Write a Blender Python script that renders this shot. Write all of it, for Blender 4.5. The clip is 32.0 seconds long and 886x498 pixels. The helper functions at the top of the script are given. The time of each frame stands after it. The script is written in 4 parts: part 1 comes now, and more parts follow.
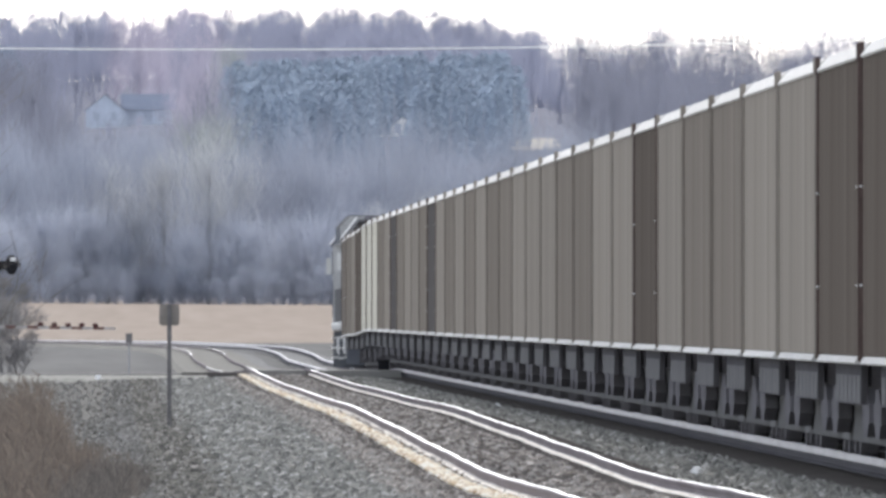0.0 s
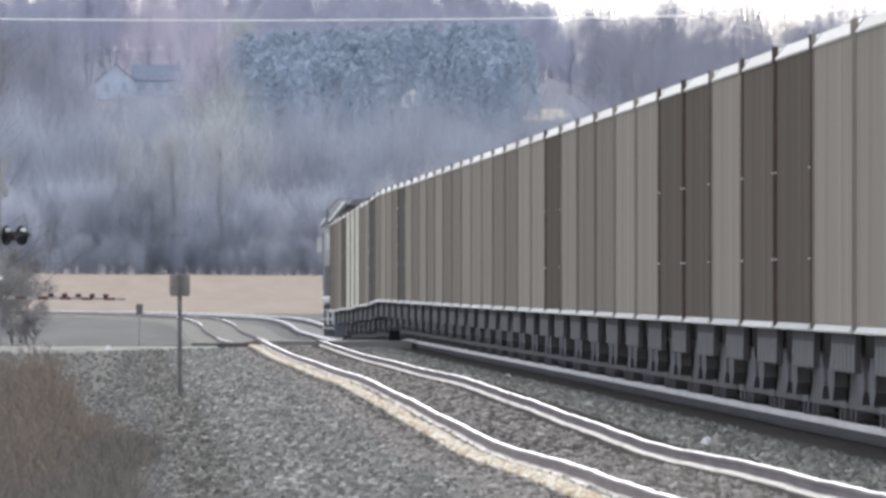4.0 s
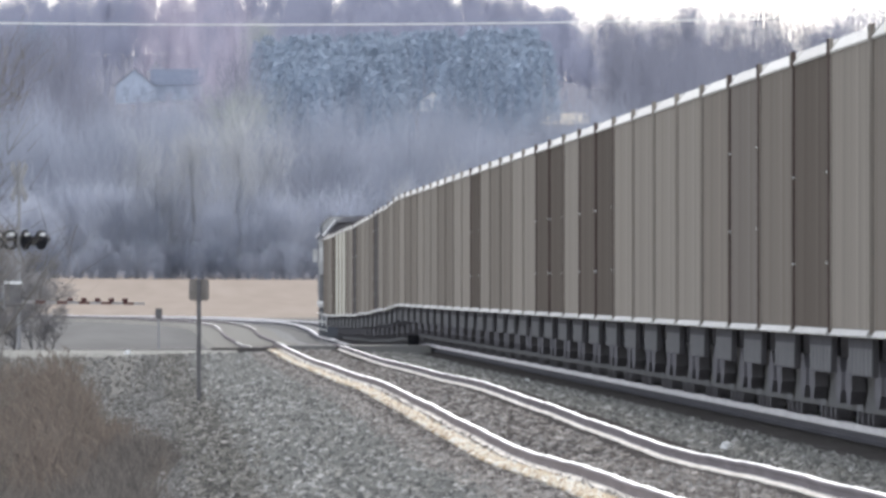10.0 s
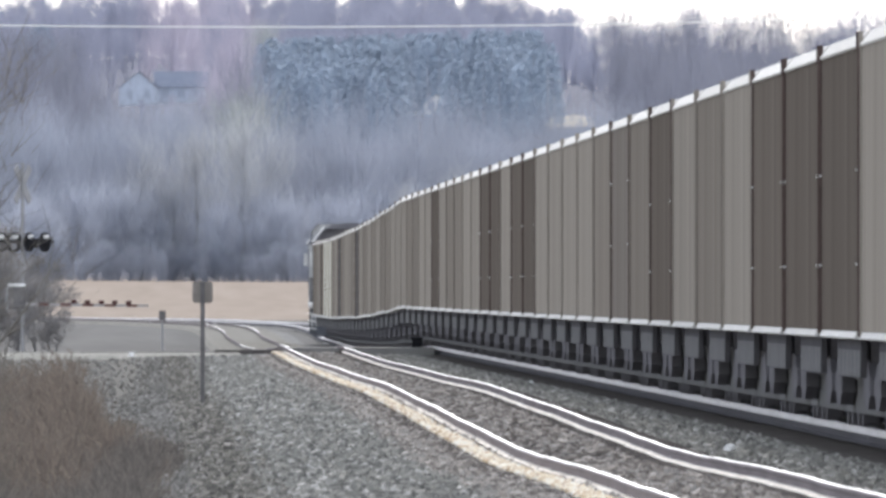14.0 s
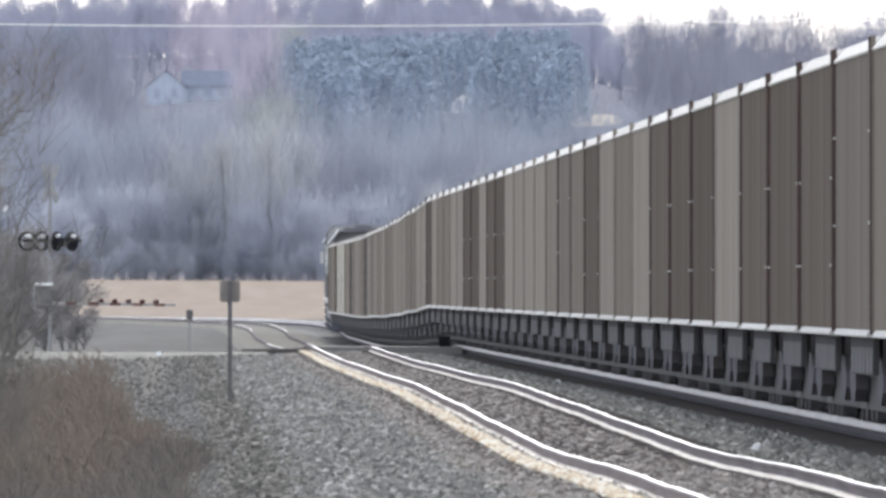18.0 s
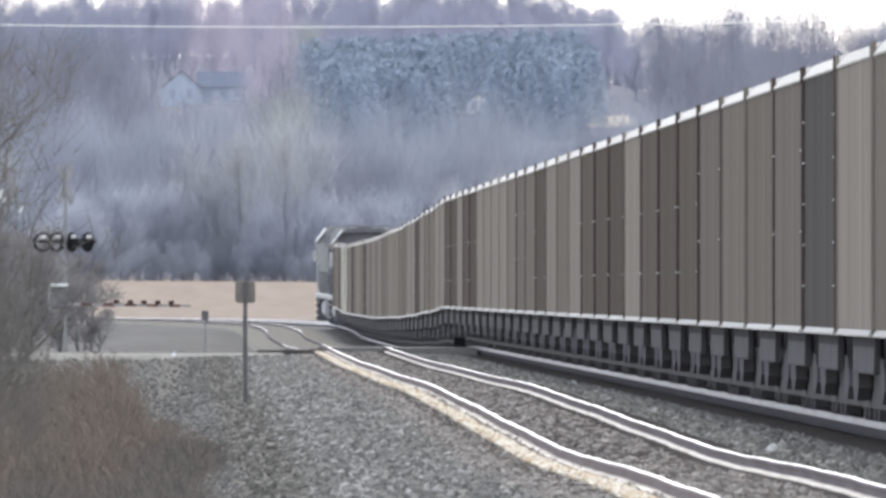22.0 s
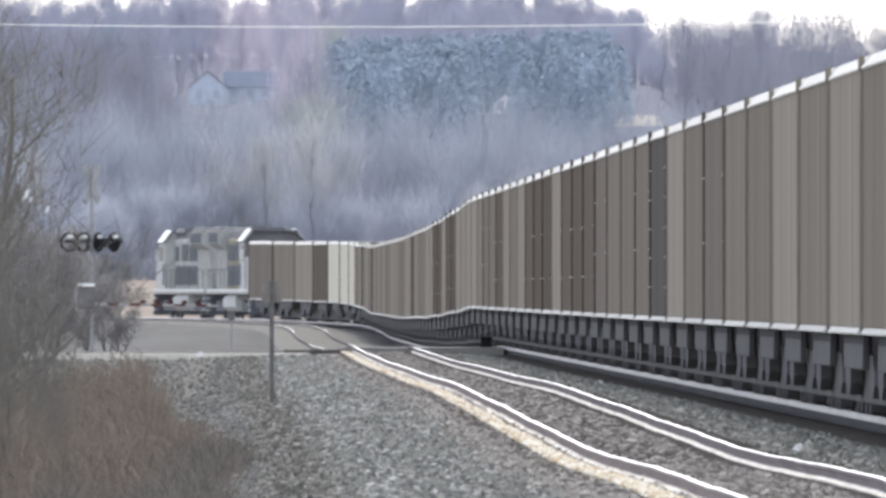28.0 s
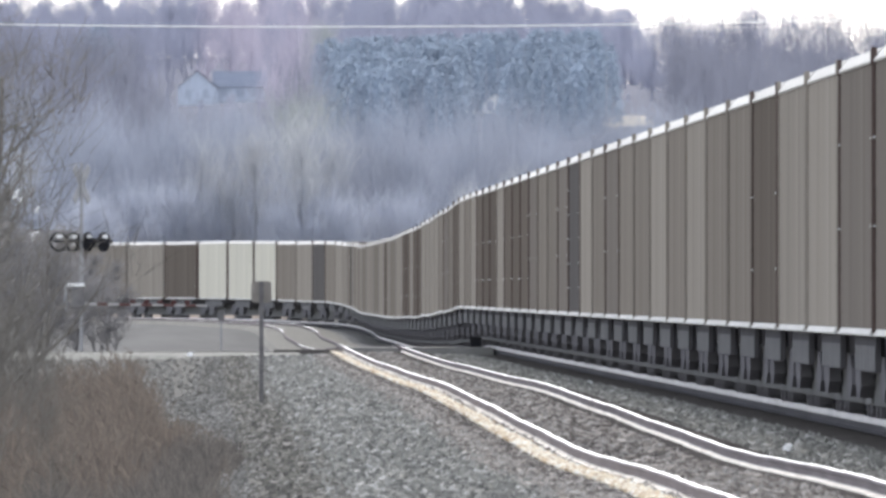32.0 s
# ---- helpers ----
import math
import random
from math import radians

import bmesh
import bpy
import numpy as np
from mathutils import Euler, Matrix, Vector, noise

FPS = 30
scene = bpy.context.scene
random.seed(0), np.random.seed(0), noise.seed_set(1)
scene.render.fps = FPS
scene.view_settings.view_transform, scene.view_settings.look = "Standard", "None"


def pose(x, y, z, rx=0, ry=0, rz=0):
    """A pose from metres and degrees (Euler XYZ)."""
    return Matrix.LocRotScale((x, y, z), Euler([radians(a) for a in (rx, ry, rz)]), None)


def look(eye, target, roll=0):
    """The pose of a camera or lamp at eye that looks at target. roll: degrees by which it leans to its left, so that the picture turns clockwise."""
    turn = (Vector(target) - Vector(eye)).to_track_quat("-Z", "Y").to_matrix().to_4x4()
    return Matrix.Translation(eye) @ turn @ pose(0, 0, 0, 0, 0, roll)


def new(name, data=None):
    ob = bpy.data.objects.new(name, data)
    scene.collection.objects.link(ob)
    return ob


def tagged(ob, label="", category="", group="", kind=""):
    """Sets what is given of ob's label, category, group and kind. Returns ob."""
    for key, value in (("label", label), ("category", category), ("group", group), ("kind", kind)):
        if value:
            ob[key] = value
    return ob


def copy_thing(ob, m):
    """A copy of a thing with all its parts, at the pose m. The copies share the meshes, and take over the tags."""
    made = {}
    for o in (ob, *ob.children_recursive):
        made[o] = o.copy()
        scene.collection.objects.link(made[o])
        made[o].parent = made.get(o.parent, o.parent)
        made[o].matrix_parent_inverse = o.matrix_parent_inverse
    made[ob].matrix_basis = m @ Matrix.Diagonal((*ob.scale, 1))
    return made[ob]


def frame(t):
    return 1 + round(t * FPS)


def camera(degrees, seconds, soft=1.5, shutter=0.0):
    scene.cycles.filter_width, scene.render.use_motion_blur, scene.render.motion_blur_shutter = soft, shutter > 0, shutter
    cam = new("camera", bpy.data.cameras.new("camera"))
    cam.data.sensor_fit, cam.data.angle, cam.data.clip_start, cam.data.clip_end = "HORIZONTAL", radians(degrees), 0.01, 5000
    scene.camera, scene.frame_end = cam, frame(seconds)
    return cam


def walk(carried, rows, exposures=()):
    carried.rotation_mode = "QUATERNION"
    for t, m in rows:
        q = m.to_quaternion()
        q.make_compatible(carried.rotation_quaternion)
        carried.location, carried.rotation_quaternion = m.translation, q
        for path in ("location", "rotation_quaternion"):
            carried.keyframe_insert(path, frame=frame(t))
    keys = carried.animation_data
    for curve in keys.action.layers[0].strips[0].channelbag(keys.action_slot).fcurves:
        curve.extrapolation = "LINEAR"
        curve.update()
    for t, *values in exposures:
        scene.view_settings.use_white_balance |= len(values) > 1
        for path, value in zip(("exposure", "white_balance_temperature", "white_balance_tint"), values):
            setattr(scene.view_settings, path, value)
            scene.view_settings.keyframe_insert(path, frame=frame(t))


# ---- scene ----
FOV, EYE = 1.9175, 1.444
K = 1.33          # metres to one station, a unit of depth fitted to the camera's view
F = 784 / math.tan(radians(FOV / 2))
cam = camera(FOV, 32.0, soft=3.2)
cam.data.dof.use_dof = True          # focused on the nearer part of the train
cam.data.dof.focus_distance, cam.data.dof.aperture_fstop = 380.0, 40.0


def aim(dx, dy):
    """The camera's pose when the straight track's far point has moved by dx, dy."""
    yaw, tilt = math.atan((594 - dx) / F), math.atan((114 + dy) / F)
    return pose(0, 0, EYE, 90 + math.degrees(tilt), 0, -math.degrees(yaw))


walk(cam, [
    (0.0, aim(0.0, 0.0)), (0.5, aim(1.4, -6.1)), (1.0, aim(3.0, -14.7)), (1.5, aim(6.3, -24.0)), (2.0, aim(9.6, -36.6)),
    (2.5, aim(10.7, -46.5)), (3.0, aim(13.9, -61.3)), (3.5, aim(16.8, -57.0)), (5.5, aim(21.9, -45.6)), (6.0, aim(24.7, -48.7)),
    (6.5, aim(26.8, -49.0)), (7.0, aim(28.7, -46.2)), (7.5, aim(30.2, -45.9)), (8.0, aim(33.6, -45.2)), (8.5, aim(39.2, -45.2)),
    (9.0, aim(45.2, -44.4)), (9.5, aim(46.7, -44.6)), (10.0, aim(52.3, -44.0)), (10.5, aim(51.3, -44.8)), (11.0, aim(46.7, -43.2)),
    (11.5, aim(49.0, -43.1)), (12.0, aim(57.5, -43.2)), (12.5, aim(59.7, -42.7)), (13.0, aim(60.1, -42.3)), (13.5, aim(68.5, -41.7)),
    (14.0, aim(58.8, -40.0)), (14.5, aim(63.7, -39.4)), (16.5, aim(101.6, -42.5)), (17.0, aim(110.1, -43.2)), (17.5, aim(106.6, -44.4)),
    (18.0, aim(107.2, -41.5)), (18.5, aim(107.2, -43.1)), (19.0, aim(111.4, -41.5)), (19.5, aim(112.3, -42.3)), (20.0, aim(114.3, -41.1)),
    (20.5, aim(127.1, -41.6)), (21.0, aim(119.4, -37.8)), (21.5, aim(126.9, -39.7)), (22.0, aim(134.3, -40.0)), (22.5, aim(145.1, -40.2)),
    (23.0, aim(156.0, -39.0)), (23.5, aim(153.4, -37.7)), (24.0, aim(151.4, -38.9)), (24.5, aim(171.3, -37.7)), (25.0, aim(167.7, -38.5)),
    (25.5, aim(162.3, -39.6)), (27.5, aim(178.5, -38.1)), (28.0, aim(181.3, -40.1)), (28.5, aim(191.9, -42.4)), (29.0, aim(201.0, -41.4)),
    (29.5, aim(194.3, -41.1)), (30.0, aim(177.2, -43.8)), (30.5, aim(156.7, -42.9)), (31.0, aim(160.8, -38.3)), (31.5, aim(157.7, -39.5)),
    (32.0, aim(162.9, -40.4)),
], exposures=[(0.0, 0.71, 6450, 12), (7.0, 0.72, 6450, 12), (14.0, 0.76, 6450, 12), (21.0, 0.79, 6450, 12), (32.0, 0.86, 6450, 12)])

# ---- light ----
SUN_ELEV, SUN_AZ = 49, 5          # degrees above the horizon, degrees to the right of the track's direction
world = bpy.data.worlds.new("sky")
scene.world = world
world.use_nodes = True
wn = world.node_tree
sky = wn.nodes.new("ShaderNodeTexSky")
sky.sky_type, sky.sun_disc = "NISHITA", False
sky.sun_elevation, sky.sun_rotation = radians(SUN_ELEV), radians(SUN_AZ)
sky.dust_density, sky.air_density, sky.ozone_density = 1.3, 1.0, 2.0
wn.nodes["Background"].inputs["Strength"].default_value = 0.235
whiten = wn.nodes.new("ShaderNodeHueSaturation")     # thin white haze takes most of the blue out of the sky
whiten.inputs["Saturation"].default_value = 0.35
wn.links.new(sky.outputs[0], whiten.inputs["Color"])
wn.links.new(whiten.outputs[0], wn.nodes["Background"].inputs["Color"])
sun = new("sun", bpy.data.lights.new("sun", "SUN"))
sun.data.energy, sun.data.angle, sun.data.color = 1.2, radians(3.0), (1.0, 0.95, 0.87)
sv = Vector((math.sin(radians(SUN_AZ)) * math.cos(radians(SUN_ELEV)), math.cos(radians(SUN_AZ)) * math.cos(radians(SUN_ELEV)), math.sin(radians(SUN_ELEV))))
sun.matrix_world = look(sv * 50, (0, 0, 0))

# ---- materials ----


def material(name, c1, c2, scale=4.0, rough=0.8, metal=0.0, bump=0.0, fine=40.0, random_amount=0.0, stretch=(1, 1, 1), gloss=0.0):
    """Two colours mixed by coarse and fine noise in object space, with a little relief."""
    m = bpy.data.materials.new(name)
    m.use_nodes = True
    n, k = m.node_tree.nodes, m.node_tree.links
    b = n["Principled BSDF"]
    geo = n.new("ShaderNodeTexCoord")
    mp = n.new("ShaderNodeMapping")
    mp.inputs["Scale"].default_value = stretch
    k.new(geo.outputs["Object"], mp.inputs["Vector"])
    a1, a2 = n.new("ShaderNodeTexNoise"), n.new("ShaderNodeTexNoise")
    a1.inputs["Scale"].default_value, a2.inputs["Scale"].default_value = scale, fine
    a1.inputs["Detail"].default_value = 4
    for a in (a1, a2):
        k.new(mp.outputs[0], a.inputs["Vector"])
    add = n.new("ShaderNodeMath")
    add.operation = "MULTIPLY_ADD"
    add.inputs[1].default_value = 0.45
    half = n.new("ShaderNodeMath")
    half.operation = "MULTIPLY"
    half.inputs[1].default_value = 0.55
    k.new(a1.outputs["Fac"], half.inputs[0])
    k.new(a2.outputs["Fac"], add.inputs[0])
    k.new(half.outputs[0], add.inputs[2])
    ramp = n.new("ShaderNodeValToRGB")
    ramp.color_ramp.elements[0].position, ramp.color_ramp.elements[1].position = 0.36, 0.64
    ramp.color_ramp.elements[0].color, ramp.color_ramp.elements[1].color = (*c1, 1), (*c2, 1)
    k.new(add.outputs[0], ramp.inputs[0])
    out = ramp.outputs[0]
    if random_amount:
        info = n.new("ShaderNodeObjectInfo")
        rng = n.new("ShaderNodeMapRange")
        rng.inputs["To Min"].default_value, rng.inputs["To Max"].default_value = 1 - random_amount, 1 + random_amount
        k.new(info.outputs["Random"], rng.inputs["Value"])
        mul = n.new("ShaderNodeVectorMath")
        mul.operation = "SCALE"
        k.new(out, mul.inputs[0])
        k.new(rng.outputs[0], mul.inputs["Scale"])
        out = mul.outputs[0]
    k.new(out, b.inputs["Base Color"])
    b.inputs["Roughness"].default_value, b.inputs["Metallic"].default_value = rough, metal
    b.inputs["Specular IOR Level"].default_value = gloss
    if bump:
        bn = n.new("ShaderNodeBump")
        bn.inputs["Strength"].default_value, bn.inputs["Distance"].default_value = bump, 0.05
        k.new(add.outputs[0], bn.inputs["Height"])
        k.new(bn.outputs[0], b.inputs["Normal"])
    return m


def island_material(name, colours, rough=0.9):
    """Every loose piece takes one of a few colours at random."""
    m = bpy.data.materials.new(name)
    m.use_nodes = True
    n, k = m.node_tree.nodes, m.node_tree.links
    geo, ramp = n.new("ShaderNodeNewGeometry"), n.new("ShaderNodeValToRGB")
    ramp.color_ramp.interpolation = "CONSTANT"
    while len(ramp.color_ramp.elements) < len(colours):
        ramp.color_ramp.elements.new(0.5)
    for i, c in enumerate(colours):
        ramp.color_ramp.elements[i].position = i / len(colours)
        ramp.color_ramp.elements[i].color = (*c, 1)
    k.new(geo.outputs["Random Per Island"], ramp.inputs[0])
    k.new(ramp.outputs[0], n["Principled BSDF"].inputs["Base Color"])
    n["Principled BSDF"].inputs["Roughness"].default_value = rough
    n["Principled BSDF"].inputs["Specular IOR Level"].default_value = 0.0
    return m


def let_light_through(m, share):
    """Thin twigs and needles pass on part of the light that falls on their far side."""
    n, k = m.node_tree.nodes, m.node_tree.links
    b, o = n["Principled BSDF"], n["Material Output"]
    tr, mx = n.new("ShaderNodeBsdfTranslucent"), n.new("ShaderNodeMixShader")
    k.new(b.inputs["Base Color"].links[0].from_socket, tr.inputs["Color"])
    mx.inputs[0].default_value = share
    k.new(b.outputs[0], mx.inputs[1])
    k.new(tr.outputs[0], mx.inputs[2])
    k.new(mx.outputs[0], o.inputs["Surface"])
    return m


M_CAR = {
    "L": material("light_grey_paint", (0.232, 0.209, 0.18), (0.305, 0.276, 0.24), 1.2, 0.6, fine=2.2, stretch=(1, 1, 0.06), random_amount=0.06),
    "M": material("mid_grey_paint", (0.18, 0.16, 0.137), (0.242, 0.216, 0.186), 1.2, 0.65, fine=2.2, stretch=(1, 1, 0.06), random_amount=0.08),
    "D": material("dark_brown_grey_paint", (0.114, 0.098, 0.084), (0.153, 0.132, 0.113), 1.2, 0.7, fine=2.2, stretch=(1, 1, 0.06), random_amount=0.10),
    "B": material("brown_grey_paint", (0.158, 0.141, 0.124), (0.208, 0.186, 0.164), 1.2, 0.7, fine=2.2, stretch=(1, 1, 0.06), random_amount=0.08),
    "K": material("blackish_paint", (0.102, 0.095, 0.091), (0.132, 0.124, 0.119), 1.2, 0.6, fine=2.2, stretch=(1, 1, 0.06)),
    "W": material("white_paint", (0.5, 0.48, 0.41), (0.6, 0.575, 0.49), 1.2, 0.6, fine=2.2, stretch=(1, 1, 0.06)),
}
# Sunlit edges of top chord and sill, put into a pale colour.
M_CHORD = material("sunlit_chord", (0.5, 0.49, 0.465), (0.66, 0.65, 0.62), 2.0, 0.55, fine=18, random_amount=0.08)
M_RUST = material("rusty_red_steel", (0.075, 0.056, 0.051), (0.115, 0.085, 0.077), 5.0, 0.85)
# Blacks of running gear and locomotives are lifted to grey, standing in for haze.
M_BLACK = material("sooty_hazed_steel", (0.15, 0.147, 0.158), (0.19, 0.186, 0.198), 5.0, 0.8)
M_SOOT = material("sooty_hazed_roof", (0.15, 0.147, 0.158), (0.19, 0.186, 0.198), 2.0, 0.9)
# Shade under the cars and along the train's rail, put into the colour.
M_UNDER = material("underside_shade_steel", (0.09, 0.088, 0.095), (0.12, 0.117, 0.125), 3.0, 0.8)
M_COAL = material("black_coal", (0.05, 0.05, 0.058), (0.1, 0.1, 0.115), 3.0, 0.8, bump=0.8, fine=9)
M_SLAT = material("dusty_grey_steel", (0.16, 0.16, 0.162), (0.2, 0.2, 0.202), 3.0, 0.75)
M_RUNG = material("pale_rung", (0.6, 0.6, 0.58), (0.8, 0.8, 0.78), 3.0, 0.4)
M_WHEEL = material("worn_hazed_wheel_steel", (0.16, 0.156, 0.166), (0.2, 0.195, 0.205), 6.0, 0.9)
M_LOCO = material("pale_grey_loco_paint", (0.3, 0.3, 0.295), (0.44, 0.44, 0.43), 1.5, 0.5, fine=12)
M_LOCO_DARK = material("dark_hazed_loco_panel", (0.13, 0.14, 0.16), (0.18, 0.19, 0.21), 2.0, 0.6)
M_SILL = material("pale_sill_paint", (0.42, 0.42, 0.42), (0.56, 0.56, 0.55), 2.0, 0.5, fine=12)
M_LOCO_TAN = material("faded_olive_loco_paint", (0.23, 0.215, 0.175), (0.31, 0.29, 0.24), 1.5, 0.6, fine=12)
M_GLASS = material("dark_window_glass", (0.03, 0.033, 0.04), (0.05, 0.053, 0.06), 2.0, 0.3, gloss=0.4)
# Noise breaks up the shine of the polished head, as heat shimmer would.
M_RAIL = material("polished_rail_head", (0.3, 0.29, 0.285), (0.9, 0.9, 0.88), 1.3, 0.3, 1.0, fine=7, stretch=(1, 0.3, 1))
# Pale colour in place of a glint on the far rail.
M_GLINT_RAIL = material("glint_rail_head", (0.45, 0.44, 0.42), (0.75, 0.74, 0.7), 0.4, 0.6, stretch=(1, 0.1, 1))
M_WEB = material("brown_rail_web", (0.185, 0.168, 0.172), (0.25, 0.228, 0.232), 3.0, 0.8, stretch=(1, 0.1, 1))
# Head of the shaded train rail, its sky reflection put into the pale colour.
M_SKYLIT_HEAD = material("skylit_rail_head", (0.46, 0.45, 0.465), (0.62, 0.61, 0.62), 3.0, 0.5, 0.3, stretch=(1, 0.1, 1))
# Near-white colour paints the sunlit line along the near rails' feet.
M_FOOT = material("sunlit_rail_foot", (0.62, 0.57, 0.5), (0.88, 0.84, 0.77), 3.0, 0.6, fine=12, stretch=(1, 0.2, 1))
M_SAND = material("tan_fine_gravel", (0.55, 0.45, 0.32), (0.92, 0.85, 0.7), 5.0, 0.9, fine=22, bump=0.6, stretch=(1, 0.3, 1))
M_TIE = material("weathered_tie", (0.095, 0.087, 0.083), (0.15, 0.138, 0.13), 3.0, 0.95)
M_STONE = island_material("ballast_stone", [(0.212, 0.21, 0.189), (0.285, 0.281, 0.253), (0.166, 0.164, 0.151), (0.32, 0.312, 0.283), (0.23, 0.227, 0.206), (0.14, 0.138, 0.128), (0.44, 0.43, 0.4), (0.25, 0.25, 0.224)])
M_STONE_DIRTY = island_material("dirty_ballast_stone", [(0.157, 0.151, 0.132), (0.211, 0.202, 0.177), (0.123, 0.118, 0.106), (0.266, 0.252, 0.222), (0.17, 0.163, 0.144), (0.095, 0.091, 0.083), (0.33, 0.312, 0.285), (0.191, 0.186, 0.161)])
M_STONE_SOIL = island_material("soil_stained_stone", [(0.17, 0.165, 0.15), (0.23, 0.224, 0.205), (0.13, 0.126, 0.115), (0.3, 0.29, 0.27), (0.19, 0.184, 0.168)])
M_STONE_RUST = island_material("rusty_ballast_stone", [(0.29, 0.265, 0.235), (0.37, 0.34, 0.305), (0.21, 0.19, 0.17), (0.46, 0.43, 0.39), (0.31, 0.295, 0.27), (0.16, 0.145, 0.13)])
M_STONE_TAN = island_material("tan_stone", [(0.84, 0.75, 0.58), (0.92, 0.86, 0.72), (0.7, 0.57, 0.4), (0.95, 0.92, 0.83), (0.5, 0.37, 0.24)])
M_BALLAST = material("ballast_bed", (0.13, 0.13, 0.125), (0.26, 0.26, 0.25), 2.0, 0.95, bump=1.0, fine=14)
M_ROAD = material("pale_asphalt", (0.22, 0.215, 0.205), (0.30, 0.295, 0.28), 1.0, 0.75, fine=20)
M_VERGE = material("pale_gravel", (0.2, 0.2, 0.18), (0.3, 0.295, 0.27), 1.5, 0.9, fine=10, stretch=(1, 0.2, 1))
M_PALEGRAVEL = material("pale_track_gravel", (0.15, 0.147, 0.135), (0.25, 0.245, 0.222), 1.5, 0.95, fine=9, bump=0.5)
M_GALV = material("galvanised_post", (0.26, 0.26, 0.27), (0.34, 0.34, 0.345), 5.0, 0.5, 0.3)
M_POST = material("dark_steel_post", (0.13, 0.125, 0.125), (0.19, 0.185, 0.185), 5.0, 0.6)
M_SIGNBACK = material("dull_sign_back", (0.22, 0.20, 0.18), (0.30, 0.275, 0.25), 6.0, 0.6)
M_LAMPBLACK = material("matt_black_signal", (0.018, 0.018, 0.02), (0.03, 0.03, 0.034), 5.0, 0.55)
M_WHITEPAINT = material("white_signal_paint", (0.33, 0.32, 0.31), (0.42, 0.41, 0.4), 5.0, 0.45)
M_ARMLAMP = material("dark_red_lamp", (0.07, 0.035, 0.035), (0.1, 0.05, 0.05), 5.0, 0.5)
M_REDPAINT = material("faded_red_paint", (0.11, 0.062, 0.058), (0.15, 0.085, 0.08), 5.0, 0.5)
M_WIRE = material("bright_aluminium_wire", (0.85, 0.85, 0.80), (0.95, 0.95, 0.9), 1.0, 0.5)
# Far bark, twigs and needles are tinted pale blue-grey: haze put into the colour.
M_BARK = material("hazed_winter_bark", (0.32, 0.337, 0.388), (0.37, 0.387, 0.438), 0.6, 0.95, random_amount=0.15)
M_TWIG = material("hazed_winter_twigs", (0.262, 0.286, 0.338), (0.305, 0.329, 0.381), 0.35, 0.95, random_amount=0.16)
M_TWIG_FAR = material("hazed_distant_twigs", (0.285, 0.3, 0.376), (0.327, 0.341, 0.42), 0.3, 0.95, random_amount=0.12)
# Darker copy of the distant twigs; its colour dims the too bright lower slope.
M_TWIG_LOW = material("hazed_dimmed_twigs", (0.188, 0.196, 0.236), (0.22, 0.228, 0.27), 0.3, 0.95)
M_TWIG_RED = material("hazed_budding_red_twigs", (0.365, 0.345, 0.41), (0.42, 0.395, 0.465), 0.3, 0.95)
M_PALE = material("hazed_pale_sycamore_bark", (0.365, 0.38, 0.4), (0.435, 0.447, 0.463), 0.6, 0.9, random_amount=0.1)
# Brush paled in colour to lift the shade at the foot of the woods.
M_BRUSH = material("shade_lifting_brush", (0.395, 0.425, 0.49), (0.455, 0.485, 0.55), 0.35, 0.95, random_amount=0.1)
M_OLIVE = material("hazed_budding_willow", (0.3, 0.325, 0.32), (0.34, 0.365, 0.352), 0.5, 0.95)
M_PINE = material("hazed_conifer", (0.252, 0.306, 0.375), (0.276, 0.33, 0.4), 0.5, 0.95, random_amount=0.12)
M_WEED = island_material("dry_weed", [(0.13, 0.11, 0.096), (0.162, 0.137, 0.117), (0.112, 0.098, 0.087), (0.185, 0.158, 0.135), (0.14, 0.123, 0.108)])
M_BRAMBLE = island_material("dark_bramble", [(0.1, 0.094, 0.088), (0.135, 0.125, 0.115), (0.082, 0.078, 0.075), (0.16, 0.147, 0.134)])
M_SHRUB = material("bare_shrub_twigs", (0.15, 0.14, 0.125), (0.23, 0.215, 0.19), 2.0, 0.95)
M_THICKET = material("grey_thicket_twigs", (0.2, 0.195, 0.2), (0.26, 0.255, 0.255), 1.0, 0.95)
# On the far woods this also evens out the shading, in place of haze.
for m_thin in (M_TWIG, M_BRUSH, M_TWIG_FAR, M_TWIG_RED, M_PALE, M_OLIVE, M_WEED, M_THICKET):
    let_light_through(m_thin, 0.5)
let_light_through(M_PINE, 0.85)
let_light_through(M_BRAMBLE, 0.5)
let_light_through(M_TWIG_LOW, 0.5)
M_STRAW = material("pale_straw", (0.42, 0.38, 0.30), (0.55, 0.50, 0.41), 0.3, 0.95)
# Siding, slate and windows of the far houses carry haze as pale blue.
M_HOUSE = material("hazed_pale_siding", (0.46, 0.51, 0.59), (0.52, 0.57, 0.65), 1.0, 0.8)
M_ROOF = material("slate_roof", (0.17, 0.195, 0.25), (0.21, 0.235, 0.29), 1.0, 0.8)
M_HAZED_GLASS = material("hazed_window", (0.36, 0.4, 0.48), (0.42, 0.46, 0.54), 1.0, 0.6)
M_LITTER = material("white_litter_and_glint", (0.8, 0.8, 0.78), (0.9, 0.9, 0.88), 8.0, 0.4)


